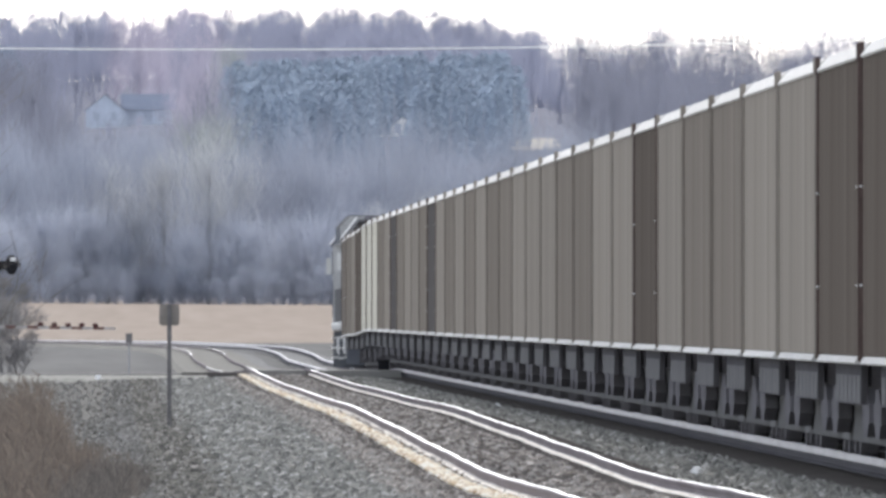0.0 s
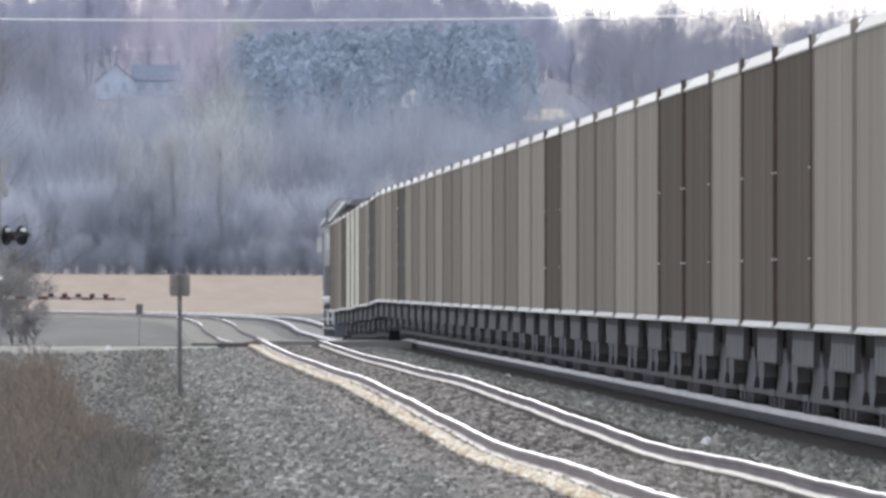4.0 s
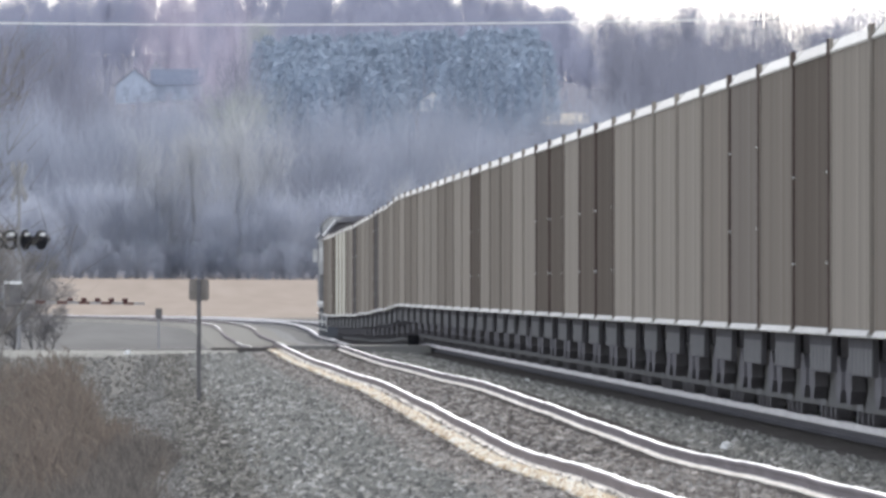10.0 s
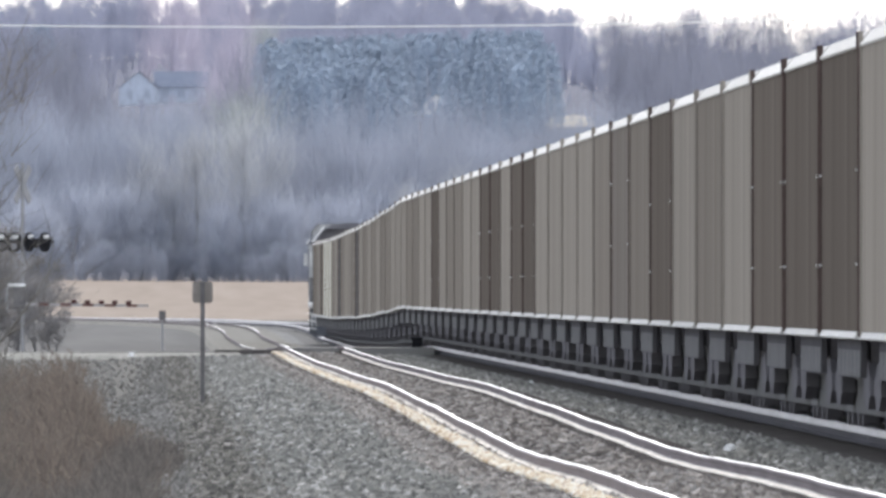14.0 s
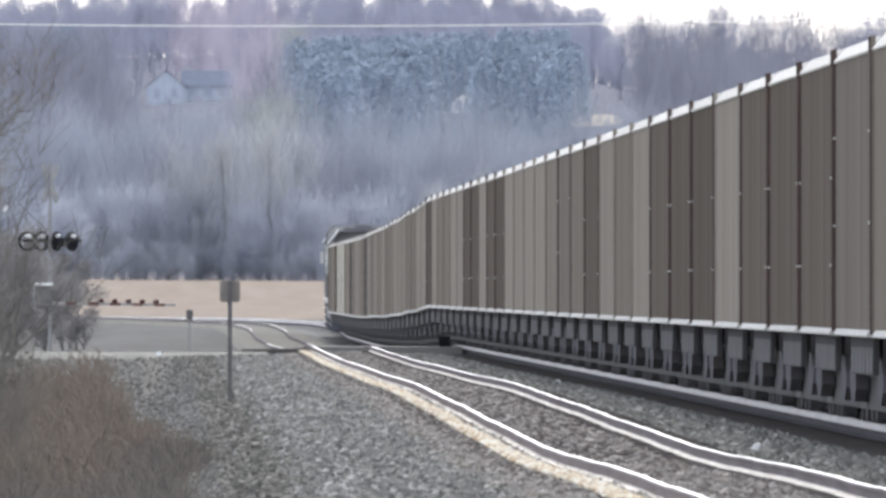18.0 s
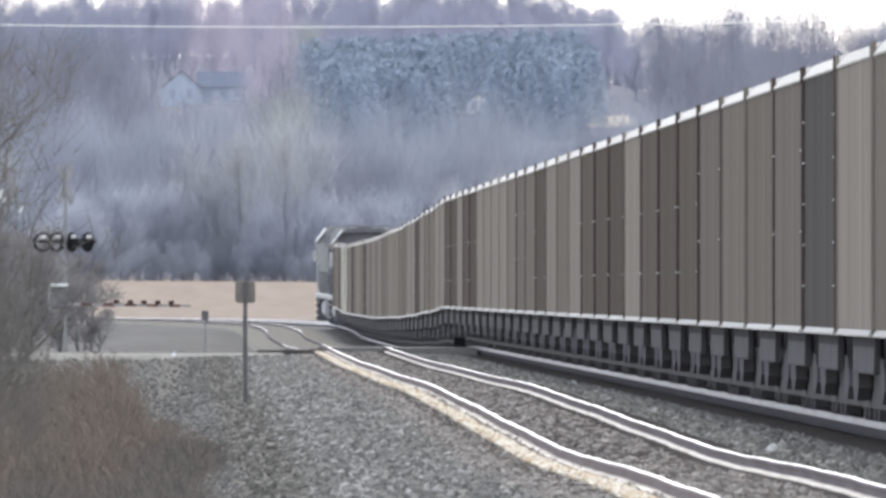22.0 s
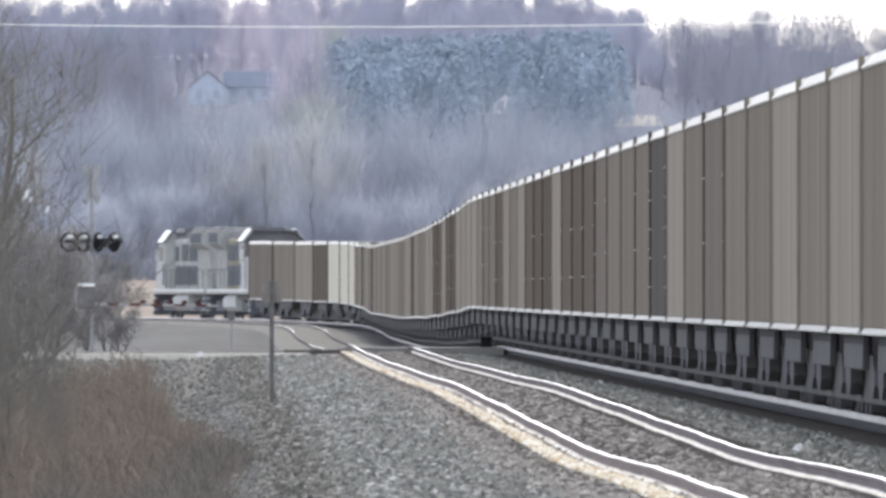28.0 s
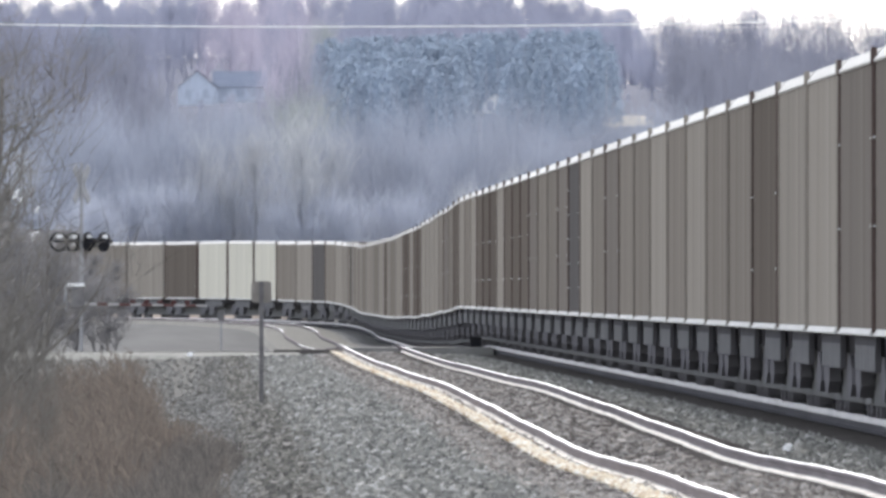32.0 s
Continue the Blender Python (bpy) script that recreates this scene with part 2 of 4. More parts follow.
def ground_material():
    """Soil, gravel lot, straw field and wooded hillside, told apart by where they lie."""
    m = bpy.data.materials.new("ground_soil")
    m.use_nodes = True
    n, k = m.node_tree.nodes, m.node_tree.links
    geo, sep = n.new("ShaderNodeNewGeometry"), n.new("ShaderNodeSeparateXYZ")
    k.new(geo.outputs["Position"], sep.inputs[0])
    mp = n.new("ShaderNodeMapping")
    mp.inputs["Scale"].default_value = (1, 0.02, 1)
    k.new(geo.outputs["Position"], mp.inputs["Vector"])
    wob = n.new("ShaderNodeTexNoise")
    wob.inputs["Scale"].default_value = 0.6
    wob.inputs["Detail"].default_value = 5
    k.new(mp.outputs[0], wob.inputs["Vector"])

    def zone(lo, hi):
        r = n.new("ShaderNodeMapRange")
        r.inputs["From Min"].default_value, r.inputs["From Max"].default_value = lo, hi
        k.new(sep.outputs["Y"], r.inputs["Value"])
        return r.outputs[0]

    def pair(c1, c2):
        r = n.new("ShaderNodeMix")
        r.data_type = "RGBA"
        r.inputs["A"].default_value, r.inputs["B"].default_value = (*c1, 1), (*c2, 1)
        k.new(wob.outputs["Fac"], r.inputs["Factor"])
        return r.outputs["Result"]

    def over(a, b, f):
        r = n.new("ShaderNodeMix")
        r.data_type = "RGBA"
        k.new(a, r.inputs["A"])
        k.new(b, r.inputs["B"])
        k.new(f, r.inputs["Factor"])
        return r.outputs["Result"]

    c = pair((0.10, 0.098, 0.09), (0.20, 0.196, 0.18))
    c = over(c, pair((0.118, 0.117, 0.112), (0.185, 0.183, 0.175)), zone(516 * K, 520 * K))
    c = over(c, pair((0.225, 0.19, 0.158), (0.31, 0.27, 0.232)), zone(1062 * K, 1075 * K))
    # wooded hillside: soil tinted blue-grey, with the distance haze in its colour
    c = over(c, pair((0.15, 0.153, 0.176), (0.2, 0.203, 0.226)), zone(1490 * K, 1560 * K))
    k.new(c, n["Principled BSDF"].inputs["Base Color"])
    n["Principled BSDF"].inputs["Roughness"].default_value = 0.95
    n["Principled BSDF"].inputs["Specular IOR Level"].default_value = 0.0
    return m


M_GROUND = ground_material()

# ---- mesh building ----


class Shape:
    """Vertices and faces that become one mesh."""

    def __init__(self):
        self.v, self.f = [], []

    def add(self, verts, faces):
        o = len(self.v)
        self.v.extend(tuple(p) for p in verts)
        self.f.extend(tuple(i + o for i in q) for q in faces)
        return self

    def box(self, x0, x1, y0, y1, z0, z1, b=0.0):
        """A box; b chamfers its long upright and level edges."""
        if b <= 0:
            return self.add([(x, y, z) for x in (x0, x1) for y in (y0, y1) for z in (z0, z1)],
                            [(0, 1, 3, 2), (4, 6, 7, 5), (0, 4, 5, 1), (2, 3, 7, 6), (0, 2, 6, 4), (1, 5, 7, 3)])
        ring = [(y0 + b, z0), (y1 - b, z0), (y1, z0 + b), (y1, z1 - b), (y1 - b, z1), (y0 + b, z1), (y0, z1 - b), (y0, z0 + b)]
        return self.prism([(y, z) for y, z in ring], x0, x1)

    def prism(self, ring, x0, x1):
        """A closed outline in y, z swept along x."""
        n = len(ring)
        vs = [(x0, y, z) for y, z in ring] + [(x1, y, z) for y, z in ring]
        return self.add(vs, [(i, (i + 1) % n, (i + 1) % n + n, i + n) for i in range(n)] + [tuple(range(n))[::-1], tuple(range(n, 2 * n))])

    def side_prism(self, ring, y0, y1):
        """A closed outline in x, z swept along y."""
        n = len(ring)
        vs = [(x, y0, z) for x, z in ring] + [(x, y1, z) for x, z in ring]
        return self.add(vs, [(i, (i + 1) % n, (i + 1) % n + n, i + n) for i in range(n)] + [tuple(range(n))[::-1], tuple(range(n, 2 * n))])

    def tube(self, p, q, r0, r1, n=5, caps=True):
        p, q = Vector(p), Vector(q)
        d = (q - p).normalized()
        a = d.orthogonal().normalized()
        c = d.cross(a)
        vs = []
        for o, r in ((p, r0), (q, r1)):
            vs += [o + (a * math.cos(2 * math.pi * i / n) + c * math.sin(2 * math.pi * i / n)) * r for i in range(n)]
        fs = [(i, (i + 1) % n, (i + 1) % n + n, i + n) for i in range(n)]
        if caps:
            fs += [tuple(range(n))[::-1], tuple(range(n, 2 * n))]
        return self.add(vs, fs)

    def strip(self, p, q, w0, w1, side):
        """A flat tapered sliver from p to q."""
        p, q, s = Vector(p), Vector(q), Vector(side)
        return self.add([p - s * w0, p + s * w0, q + s * w1, q - s * w1], [(0, 1, 2, 3)])

    def mesh(self, name, mat, smooth=False):
        me = bpy.data.meshes.new(name)
        me.from_pydata(self.v, [], self.f)
        me.materials.append(mat)
        if smooth:
            me.polygons.foreach_set("use_smooth", [True] * len(me.polygons))
        me.update()
        return me


def part(name, shape, mat, parent, label=""):
    """Links a shape, or a ready mesh, as one mesh object under a thing or a part."""
    me = shape if isinstance(shape, bpy.types.Mesh) else shape.mesh(name, mat)
    ob = new(name, me)
    ob.parent = parent
    return tagged(ob, label)


def thing(name, label, category, group="", kind=""):
    ob = new(name)
    ob.empty_display_size = 0.3
    return tagged(ob, label, category, group, kind)


def smooth_curve(points):
    """A smooth function, along the line in metres, through (station, height) pairs."""
    xs, zs = [K * p[0] for p in points], [p[1] for p in points]

    def value(x):
        if x <= xs[0]:
            return zs[0]
        for i in range(len(xs) - 1):
            if x <= xs[i + 1]:
                u = (x - xs[i]) / (xs[i + 1] - xs[i])
                u = u * u * (3 - 2 * u)
                return zs[i] + (zs[i + 1] - zs[i]) * u
        return zs[-1]
    return value


# ---- the line of the two tracks ----
X_NEAR, X_TRAIN, BEND = 4.46, 8.45, 900.0 * K
dip = smooth_curve([(520, 0), (560, -0.17), (600, -0.32), (640, -0.43), (720, -0.54), (840, -0.52), (900, -0.33), (960, -0.10), (1010, 0.03), (1200, 0.15)])
sag = smooth_curve([(120, 0.04), (155, -0.01), (195, -0.095), (225, -0.055), (255, -0.005), (300, 0.045), (350, 0.0), (430, -0.04), (515, 0.0)])


def line(s, x0, near=False):
    """Place and heading (radians to the left) at s metres along a track whose straight part lies at x0."""
    z = dip(s) + ((sag(s) + 0.006 * math.sin(s * 0.68) * math.sin(s * 0.28 + 1)) if near else 0)
    if s <= BEND:
        return Vector((x0, s, z)), 0.0
    u = (s - BEND) / (101 * K)          # the bend eases in
    a = math.atan(2.42 * 4.98 * u ** 1.42 / (101 * K))
    off = x0 - X_TRAIN
    return Vector((X_TRAIN - 4.98 * u ** 2.42 + off * math.cos(a), s + off * math.sin(a), z)), a


def sweep(shape, ring, x0, stations, near):
    """An outline (across, up) carried along a track."""
    n = len(ring)
    vs, fs = [], []
    for s in stations:
        p, a = line(s, x0, near)
        cx, cy = math.cos(a), math.sin(a)
        vs += [(p.x + u * cx, p.y + u * cy, p.z + w) for u, w in ring]
    for j in range(len(stations) - 1):
        fs += [(j * n + i, j * n + (i + 1) % n, (j + 1) * n + (i + 1) % n, (j + 1) * n + i) for i in range(n)]
    return shape.add(vs, fs)


STATIONS = [K * i for i in [-60, 0, 60, 100] + [120 + 2.5 * i for i in range(96)] + list(range(360, 1240, 10))]

# ---- ground ----
hill = smooth_curve([(1060, -0.15), (1300, 0.7), (1500, 2.2), (1800, 7), (2100, 13.5), (2400, 20), (2700, 26), (3000, 31.2), (3300, 37.2), (3600, 42.5), (4200, 45)])


def ground_z(x, y):
    q = y / K
    if q < 1060:
        bank = -0.34
        if x < 2.9:
            bank = -0.34 - 0.62 * min(1, (2.9 - x) / 3.2)
        if x > 10.6:
            bank = -0.34 - 0.5 * min(1, (x - 10.6) / 3)
        near = min(1, max(0, (x + 1.5) / 3.5))
        lot = -0.25 - 0.02 * near + (0.6 + 0.4 * near) * dip(y)
        u = min(1, max(0, (q - 440) / 60))
        low = bank * (1 - u) + max(bank, -0.30) * u
        w = min(1, max(0, (q - 520) / 15))
        return low * (1 - w) + (lot if x < 40 else bank) * w
    return hill(y) + 1.4 * math.sin(x * 0.03 + q * 0.002) * min(1, max(0, (q - 1400) / 600)) - 0.2 * max(0, x - 58) * min(1, max(0, (q - 2600) / 600))


def build_ground():
    xs = [-2500, -1200, -600, -300, -160, -110] + [-80 + 8 * i for i in range(8)] + [-16, -10, -6, -4, -2.4, -1.2, -0.3, 0.8, 1.9, 2.9, 6.5, 10.6, 12, 13.6, 18] + [26 + 10 * i for i in range(14)] + [220, 400, 800, 1600, 3000]
    ys = [-900, -300, -60, 0, 60, 120] + list(range(140, 440, 10)) + list(range(440, 560, 8)) + list(range(560, 1100, 20)) + list(range(1100, 1700, 40)) + list(range(1700, 4300, 100)) + [4700, 5200, 6500]
    ys = [K * y for y in ys]
    w = len(xs)
    vs = [(x, y, ground_z(x, y)) for y in ys for x in xs]
    fs = [(j * w + i, j * w + i + 1, (j + 1) * w + i + 1, (j + 1) * w + i) for j in range(len(ys) - 1) for i in range(w - 1)]
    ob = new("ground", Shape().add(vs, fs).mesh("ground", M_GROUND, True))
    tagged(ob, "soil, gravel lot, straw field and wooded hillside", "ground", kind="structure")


build_ground()


def build_ballast():
    s = Shape()
    ring = [(-1.9, -0.75), (-1.55, -0.21), (0, -0.205), (1.55, -0.21), (2.4, -0.26), (2.4, -0.75)]
    sweep(s, ring, X_NEAR, STATIONS, True)
    tagged(new("ballast_near_track", s.mesh("ballast_near_track", M_BALLAST)), "grey crushed stone bed under the empty track", "ballast", kind="structure")
    s = Shape()
    ring = [(-1.58, -0.75), (-1.5, -0.29), (-0.85, -0.275), (0, -0.205), (1.55, -0.21), (2.2, -0.6), (2.2, -0.75)]
    sweep(s, ring, X_TRAIN, STATIONS, False)
    tagged(new("ballast_train_track", s.mesh("ballast_train_track", M_BALLAST)), "grey crushed stone bed under the coal train", "ballast", kind="structure")


build_ballast()


def scatter_stones(name, mat, count, x0, x1, y0, y1, zf, size, seed, label):
    """Loose crushed stones as one piece of stuff, closer together where they lie nearer."""
    rng = np.random.default_rng(seed)
    x = rng.uniform(x0, x1, count)
    y = K * y0 * (y1 / y0) ** rng.uniform(0, 1, count)
    z = np.array([zf(a, b) for a, b in zip(x, y)])
    r = size * rng.uniform(0.5, 1.25, count)
    base = np.array([(1, 0, 0), (-1, 0, 0), (0, 1, 0), (0, -1, 0), (0, 0, 1), (0, 0, -1)], float)
    tri = np.array([(0, 2, 4), (2, 1, 4), (1, 3, 4), (3, 0, 4), (2, 0, 5), (1, 2, 5), (3, 1, 5), (0, 3, 5)])
    ang = rng.uniform(0, 6.28, count)
    v = np.repeat(base[None], count, 0) * rng.uniform(0.6, 1.2, (count, 6, 1))
    v[..., 2] *= 0.8
    ca, sa = np.cos(ang)[:, None], np.sin(ang)[:, None]
    px, py = v[..., 0] * ca - v[..., 1] * sa, v[..., 0] * sa + v[..., 1] * ca
    tilt = rng.uniform(-0.7, 0.7, count)[:, None]
    pz = v[..., 2] * np.cos(tilt) + px * np.sin(tilt)
    px = px * np.cos(tilt) - v[..., 2] * np.sin(tilt)
    P = np.stack([px * r[:, None] + x[:, None], py * r[:, None] + y[:, None], pz * r[:, None] + (z + r * 0.15)[:, None]], -1).reshape(-1, 3)
    T = (tri[None] + 6 * np.arange(count)[:, None, None]).reshape(-1, 3)
    me = bpy.data.meshes.new(name)
    me.from_pydata(P.tolist(), [], T.tolist())
    me.materials.append(mat)
    tagged(new(name, me), label, "ballast", kind="stuff")


RAIL_HEAD = [(-0.019, -0.002), (-0.016, 0.0), (0.016, 0.0), (0.019, -0.002), (0.019, -0.008), (-0.019, -0.008)]
RAIL_WEB = [(-0.036, -0.012), (-0.03, -0.004), (0.03, -0.004), (0.036, -0.012), (0.036, -0.034), (0.010, -0.045), (0.012, -0.108), (-0.012, -0.108), (-0.010, -0.045), (-0.036, -0.034)]
BROAD_HEAD = [(-0.04, -0.075), (-0.04, -0.006), (-0.034, 0.0), (0.034, 0.0), (0.04, -0.006), (0.04, -0.075)]
RAIL_FOOT = [(-0.068, -0.13), (-0.068, -0.118), (-0.02, -0.1), (0.02, -0.1), (0.068, -0.118), (0.068, -0.13)]


def build_track(x0, near, label):
    t = thing("railway_track", label, "railway track", kind="structure")
    near_part = [s for s in STATIONS if s <= 515 * K]
    for off in (-0.75, 0.75):
        # Under the train a broad pale head and dark web paint lit and shaded bands.
        r = part("rail", sweep(Shape(), [(u + off, w * (1 if near else 1.5)) for u, w in RAIL_WEB], x0, STATIONS, near), M_WEB if near else M_UNDER, t, "dull steel rail")
        part("rail_head", sweep(Shape(), [(u + off, w) for u, w in (RAIL_HEAD if near else BROAD_HEAD)], x0, near_part if near else STATIONS, near), M_RAIL if near else M_SKYLIT_HEAD, r, "polished steel running surface")
        if near:
            # One rail in dim and bright stretches: its glint is painted and widened.
            part("rail_head", sweep(Shape(), [(u + off, w) for u, w in RAIL_HEAD], x0, [s for s in STATIONS if 510 * K <= s <= 641 * K], near), M_WEB, r, "running surface painted dim beyond the crossing")
            part("rail_head", sweep(Shape(), [(2 * u + off, 4 * w) for u, w in RAIL_HEAD], x0, [s for s in STATIONS if 639 * K <= s <= 741 * K], near), M_GLINT_RAIL, r, "widened running surface with the glint painted in, in the dip")
            bend = [s for s in STATIONS if s >= 880 * K]
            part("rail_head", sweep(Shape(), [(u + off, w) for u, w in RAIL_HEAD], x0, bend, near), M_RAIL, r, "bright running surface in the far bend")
            part("sand_ridge", sweep(Shape(), [(off - 0.5, -0.27), (off - 0.3, -0.14), (off - 0.1, -0.14), (off - 0.08, -0.27)], x0, bend, near), M_VERGE, t, "pale gravel ridge thickening the bright line in the bend")
        part("rail_foot", sweep(Shape(), [(u + off, w - (0 if near else 0.05)) for u, w in RAIL_FOOT], x0, near_part if near else STATIONS, near), M_FOOT if near else M_UNDER, r, "rail foot with light or shade in its colour")
        if not near:
            continue
        ridge = [(off - 0.37, -0.25), (off - 0.3, -0.13), (off - 0.2, -0.11), (off - 0.11, -0.14), (off - 0.07, -0.27)]
        if off > 0:
            continue
        part("sand_ridge", sweep(Shape(), ridge, x0, near_part, near), M_SAND, t, "tan fine gravel banked against the rail")
    if near:
        far = [s for s in STATIONS if s >= 518 * K]
        part("gravel_fill", sweep(Shape(), [(-1.9, -0.33), (-1.6, -0.13), (-0.5, -0.115), (0.5, -0.115), (1.6, -0.13), (1.9, -0.33)], x0, far, near), M_PALEGRAVEL, t, "pale gravel filling the track beyond the crossing")
    s = Shape()
    y = 130.0
    while y < 518 * K:
        p, a = line(y, x0, near)
        c, d = math.cos(a), math.sin(a)
        vs = []
        for u in (-1.3, 1.3):
            for w in (-0.11, 0.11):
                for h in (-0.36, -0.132 if near else -0.21):
                    vs.append((p.x + u * c - w * d, p.y + u * d + w * c, p.z + h))
        s.add(vs, [(0, 1, 3, 2), (4, 6, 7, 5), (0, 4, 5, 1), (2, 3, 7, 6), (1, 5, 7, 3)])
        y += 0.56
    tagged(part("ties", s, M_TIE, t, "weathered wooden ties"), kind="stuff")


build_track(X_NEAR, True, "empty curving railway track with bright polished rails")
build_track(X_TRAIN, False, "railway track under the passing coal train")

# ---- coal cars ----
LENGTH, SPEED, FIRST = 11.15 * K, 14.945 * K, 582.45 * K


def build_truck(car, at):
    """One four-wheel truck with its frames, springs, axles and wheels."""
    t = part("truck", Shape().box(at - 0.25, at + 0.25, -0.95, 0.95, 0.42, 0.68, 0.05), M_BLACK, car, "black steel truck")
    for k in (1, -1):
        y = 1.0 * k
        ring = [(at - 1.25, 0.38), (at - 0.95, 0.36), (at - 0.5, 0.24), (at + 0.5, 0.24), (at + 0.95, 0.36), (at + 1.25, 0.38), (at + 1.25, 0.56), (at + 0.9, 0.58), (at + 0.4, 0.72), (at - 0.4, 0.72), (at - 0.9, 0.58), (at - 1.25, 0.56)]
        part("side_frame", Shape().side_prism(ring, y - 0.07, y + 0.07), M_SOOT, t)
    for d in (-0.88, 0.88):
        w = Shape().tube((at + d, -1.05, 0.42), (at + d, 1.05, 0.42), 0.08, 0.08, 8)
        for k in (1, -1):
            w.tube((at + d, 0.70 * k, 0.42), (at + d, 0.84 * k, 0.42), 0.42, 0.42, 20)
            w.tube((at + d, 0.66 * k, 0.42), (at + d, 0.70 * k, 0.42), 0.445, 0.445, 20)
        part("wheelset", w, M_WHEEL, t, "worn steel wheels on an axle")


def build_car(paint, label):
    """A coal hopper car; x runs along the train, the rail top is z = 0."""
    car = thing("coal_hopper_car", label, "freight car", "cars of the coal train")
    h, top, low = LENGTH / 2 - 0.52, 3.765, 1.055
    mat = M_CAR[paint]
    for k in (1, -1):
        s = Shape().box(-h, h, 1.56 * k - 0.03, 1.56 * k + 0.03, low, top)
        part("side_panel", s, mat, car)
        # chord slanted so that the sun catches it as a bright strip
        ring = [(1.50 * k, top), (1.605 * k, top), (1.615 * k, top + 0.02), (1.50 * k, top + 0.16), (1.47 * k, top + 0.16), (1.47 * k, top)]
        part("top_chord", Shape().prism(ring if k > 0 else ring[::-1], -h, h), M_CHORD, car, "pale top rail with the sunlit edge in its colour")
        ring = [(1.50 * k, low - 0.075), (1.62 * k, low - 0.075), (1.63 * k, low - 0.06), (1.595 * k, low - 0.005), (1.50 * k, low)]
        part("side_sill", Shape().prism(ring if k > 0 else ring[::-1], -h + 0.45, h - 0.45), M_CHORD, car, "pale lower side rail with the sunlit edge in its colour")
        # hopper side between the trucks, with its upright sheets
        ring = [(-4.3, 0.97), (-4.1, 0.6), (4.1, 0.6), (4.3, 0.97)]
        hp = part("hopper_pocket", Shape().side_prism(ring, 1.47 * k - 0.03, 1.47 * k + 0.03), M_UNDER, car, "steel hopper side, darkened to merge with the shade below")
        for i in range(6):
            x = -3.5 + 1.4 * i
            part("stiffener", Shape().box(x - 0.48, x + 0.48, 1.503 * k - 0.004, 1.503 * k + 0.004, 0.61, 0.87), M_SLAT, hp, "dusty grey upright sheet")
    for e in (1, -1):
        s = Shape()
        s.add([(e * (h - 0.02), -1.54, 1.75), (e * (h - 0.02), 1.54, 1.75), (e * (h - 0.02), 1.54, top + 0.02), (e * (h - 0.02), -1.54, top + 0.02),
               (e * (h - 0.08), -1.54, 1.75), (e * (h - 0.08), 1.54, 1.75), (e * (h - 0.08), 1.54, top + 0.02), (e * (h - 0.08), -1.54, top + 0.02)],
              [(0, 1, 2, 3), (7, 6, 5, 4), (0, 4, 5, 1), (3, 2, 6, 7), (0, 3, 7, 4), (1, 5, 6, 2)])
        end = part("end_panel", s, M_RUST, car, "rusty red end sheet")
        part("end_beam", Shape().box(e * (h + 0.12) - 0.06, e * (h + 0.12) + 0.06, -1.40, 1.40, top - 0.06, top + 0.10, 0.02), M_RUST, car, "dark red top end beam")
        for k in (1, -1):
            # on white cars the dark post colour stands in for shade in the gaps
            part("corner_post", Shape().box(e * (h + 0.09) - 0.09, e * (h + 0.09) + 0.09, 1.56 * k - 0.05, 1.56 * k + 0.05, 1.0, top - 0.01, 0.02).box(e * (h + 0.06) - 0.05, e * (h + 0.06) + 0.05, 1.60 * k - 0.022, 1.60 * k + 0.022, top - 0.02, top + 0.15), M_RUST if paint in "DBKW" else mat, car, "corner post")
            if k > 0 and paint in "KDB":
                z = {"L": 2.9, "M": 3.2, "D": 2.6, "B": 3.0, "K": 2.3, "W": 2.5}[paint]
                for z in ((z, z - 0.9) if paint != "K" else (3.3, 2.85, 2.4, 1.95, 1.5)):
                    part("grab_iron", Shape().box(e * (h - 0.1) - 0.05, e * (h - 0.1) + 0.05, 1.60, 1.62, z - 0.011, z + 0.011), M_RUNG, end, "pale steel grab iron")
        part("slope_sheet", Shape().add([(e * 4.2, -1.4, 0.75), (e * 4.2, 1.4, 0.75), (e * (h - 0.1), 1.5, 1.85), (e * (h - 0.1), -1.5, 1.85)], [(0, 1, 2, 3) if e < 0 else (3, 2, 1, 0)]), M_BLACK, car)
        part("end_platform", Shape().box(min(e * (h - 1.3), e * (h + 0.1)), max(e * (h - 1.3), e * (h + 0.1)), -0.95, 0.95, 0.86, 0.96), M_BLACK, car)
        part("coupler", Shape().box(min(e * h, e * (LENGTH / 2 + 0.02)), max(e * h, e * (LENGTH / 2 + 0.02)), -0.11, 0.11, 0.72, 0.98, 0.03), M_BLACK, car, "steel coupler")
        build_truck(car, e * (h - 1.5))
    # Added plates fill the dark gaps round the trucks, paled against the deep shade.
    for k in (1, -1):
        part("gap_fill_plate", Shape().box(-LENGTH / 2 + 0.01, LENGTH / 2 - 0.01, 0.89 * k - 0.015, 0.89 * k + 0.015, 0.16, 0.93), M_SLAT, car, "added grey plate that evens out the shade under the car")
    part("centre_sill", Shape().box(-h, h, -0.25, 0.25, 0.68, 0.92), M_BLACK, car)
    part("coal_load", Shape().prism([(-1.5, 3.2), (1.5, 3.2), (0.6, 3.66), (-0.6, 3.66)], -h + 0.1, h - 0.1), M_COAL, car, "dark coal heaped below the rim")
    return car


CAR_WORDS = {
    "L": "light warm grey coal hopper car with bright top rail",
    "M": "mid grey coal hopper car with weathered smooth sides",
    "D": "dark brown-grey coal hopper car with dirty sides",
    "B": "brownish grey coal hopper car with streaked sides",
    "K": "nearly black coal hopper car with pale grab irons",
    "W": "white-painted coal hopper car in the curve",
}
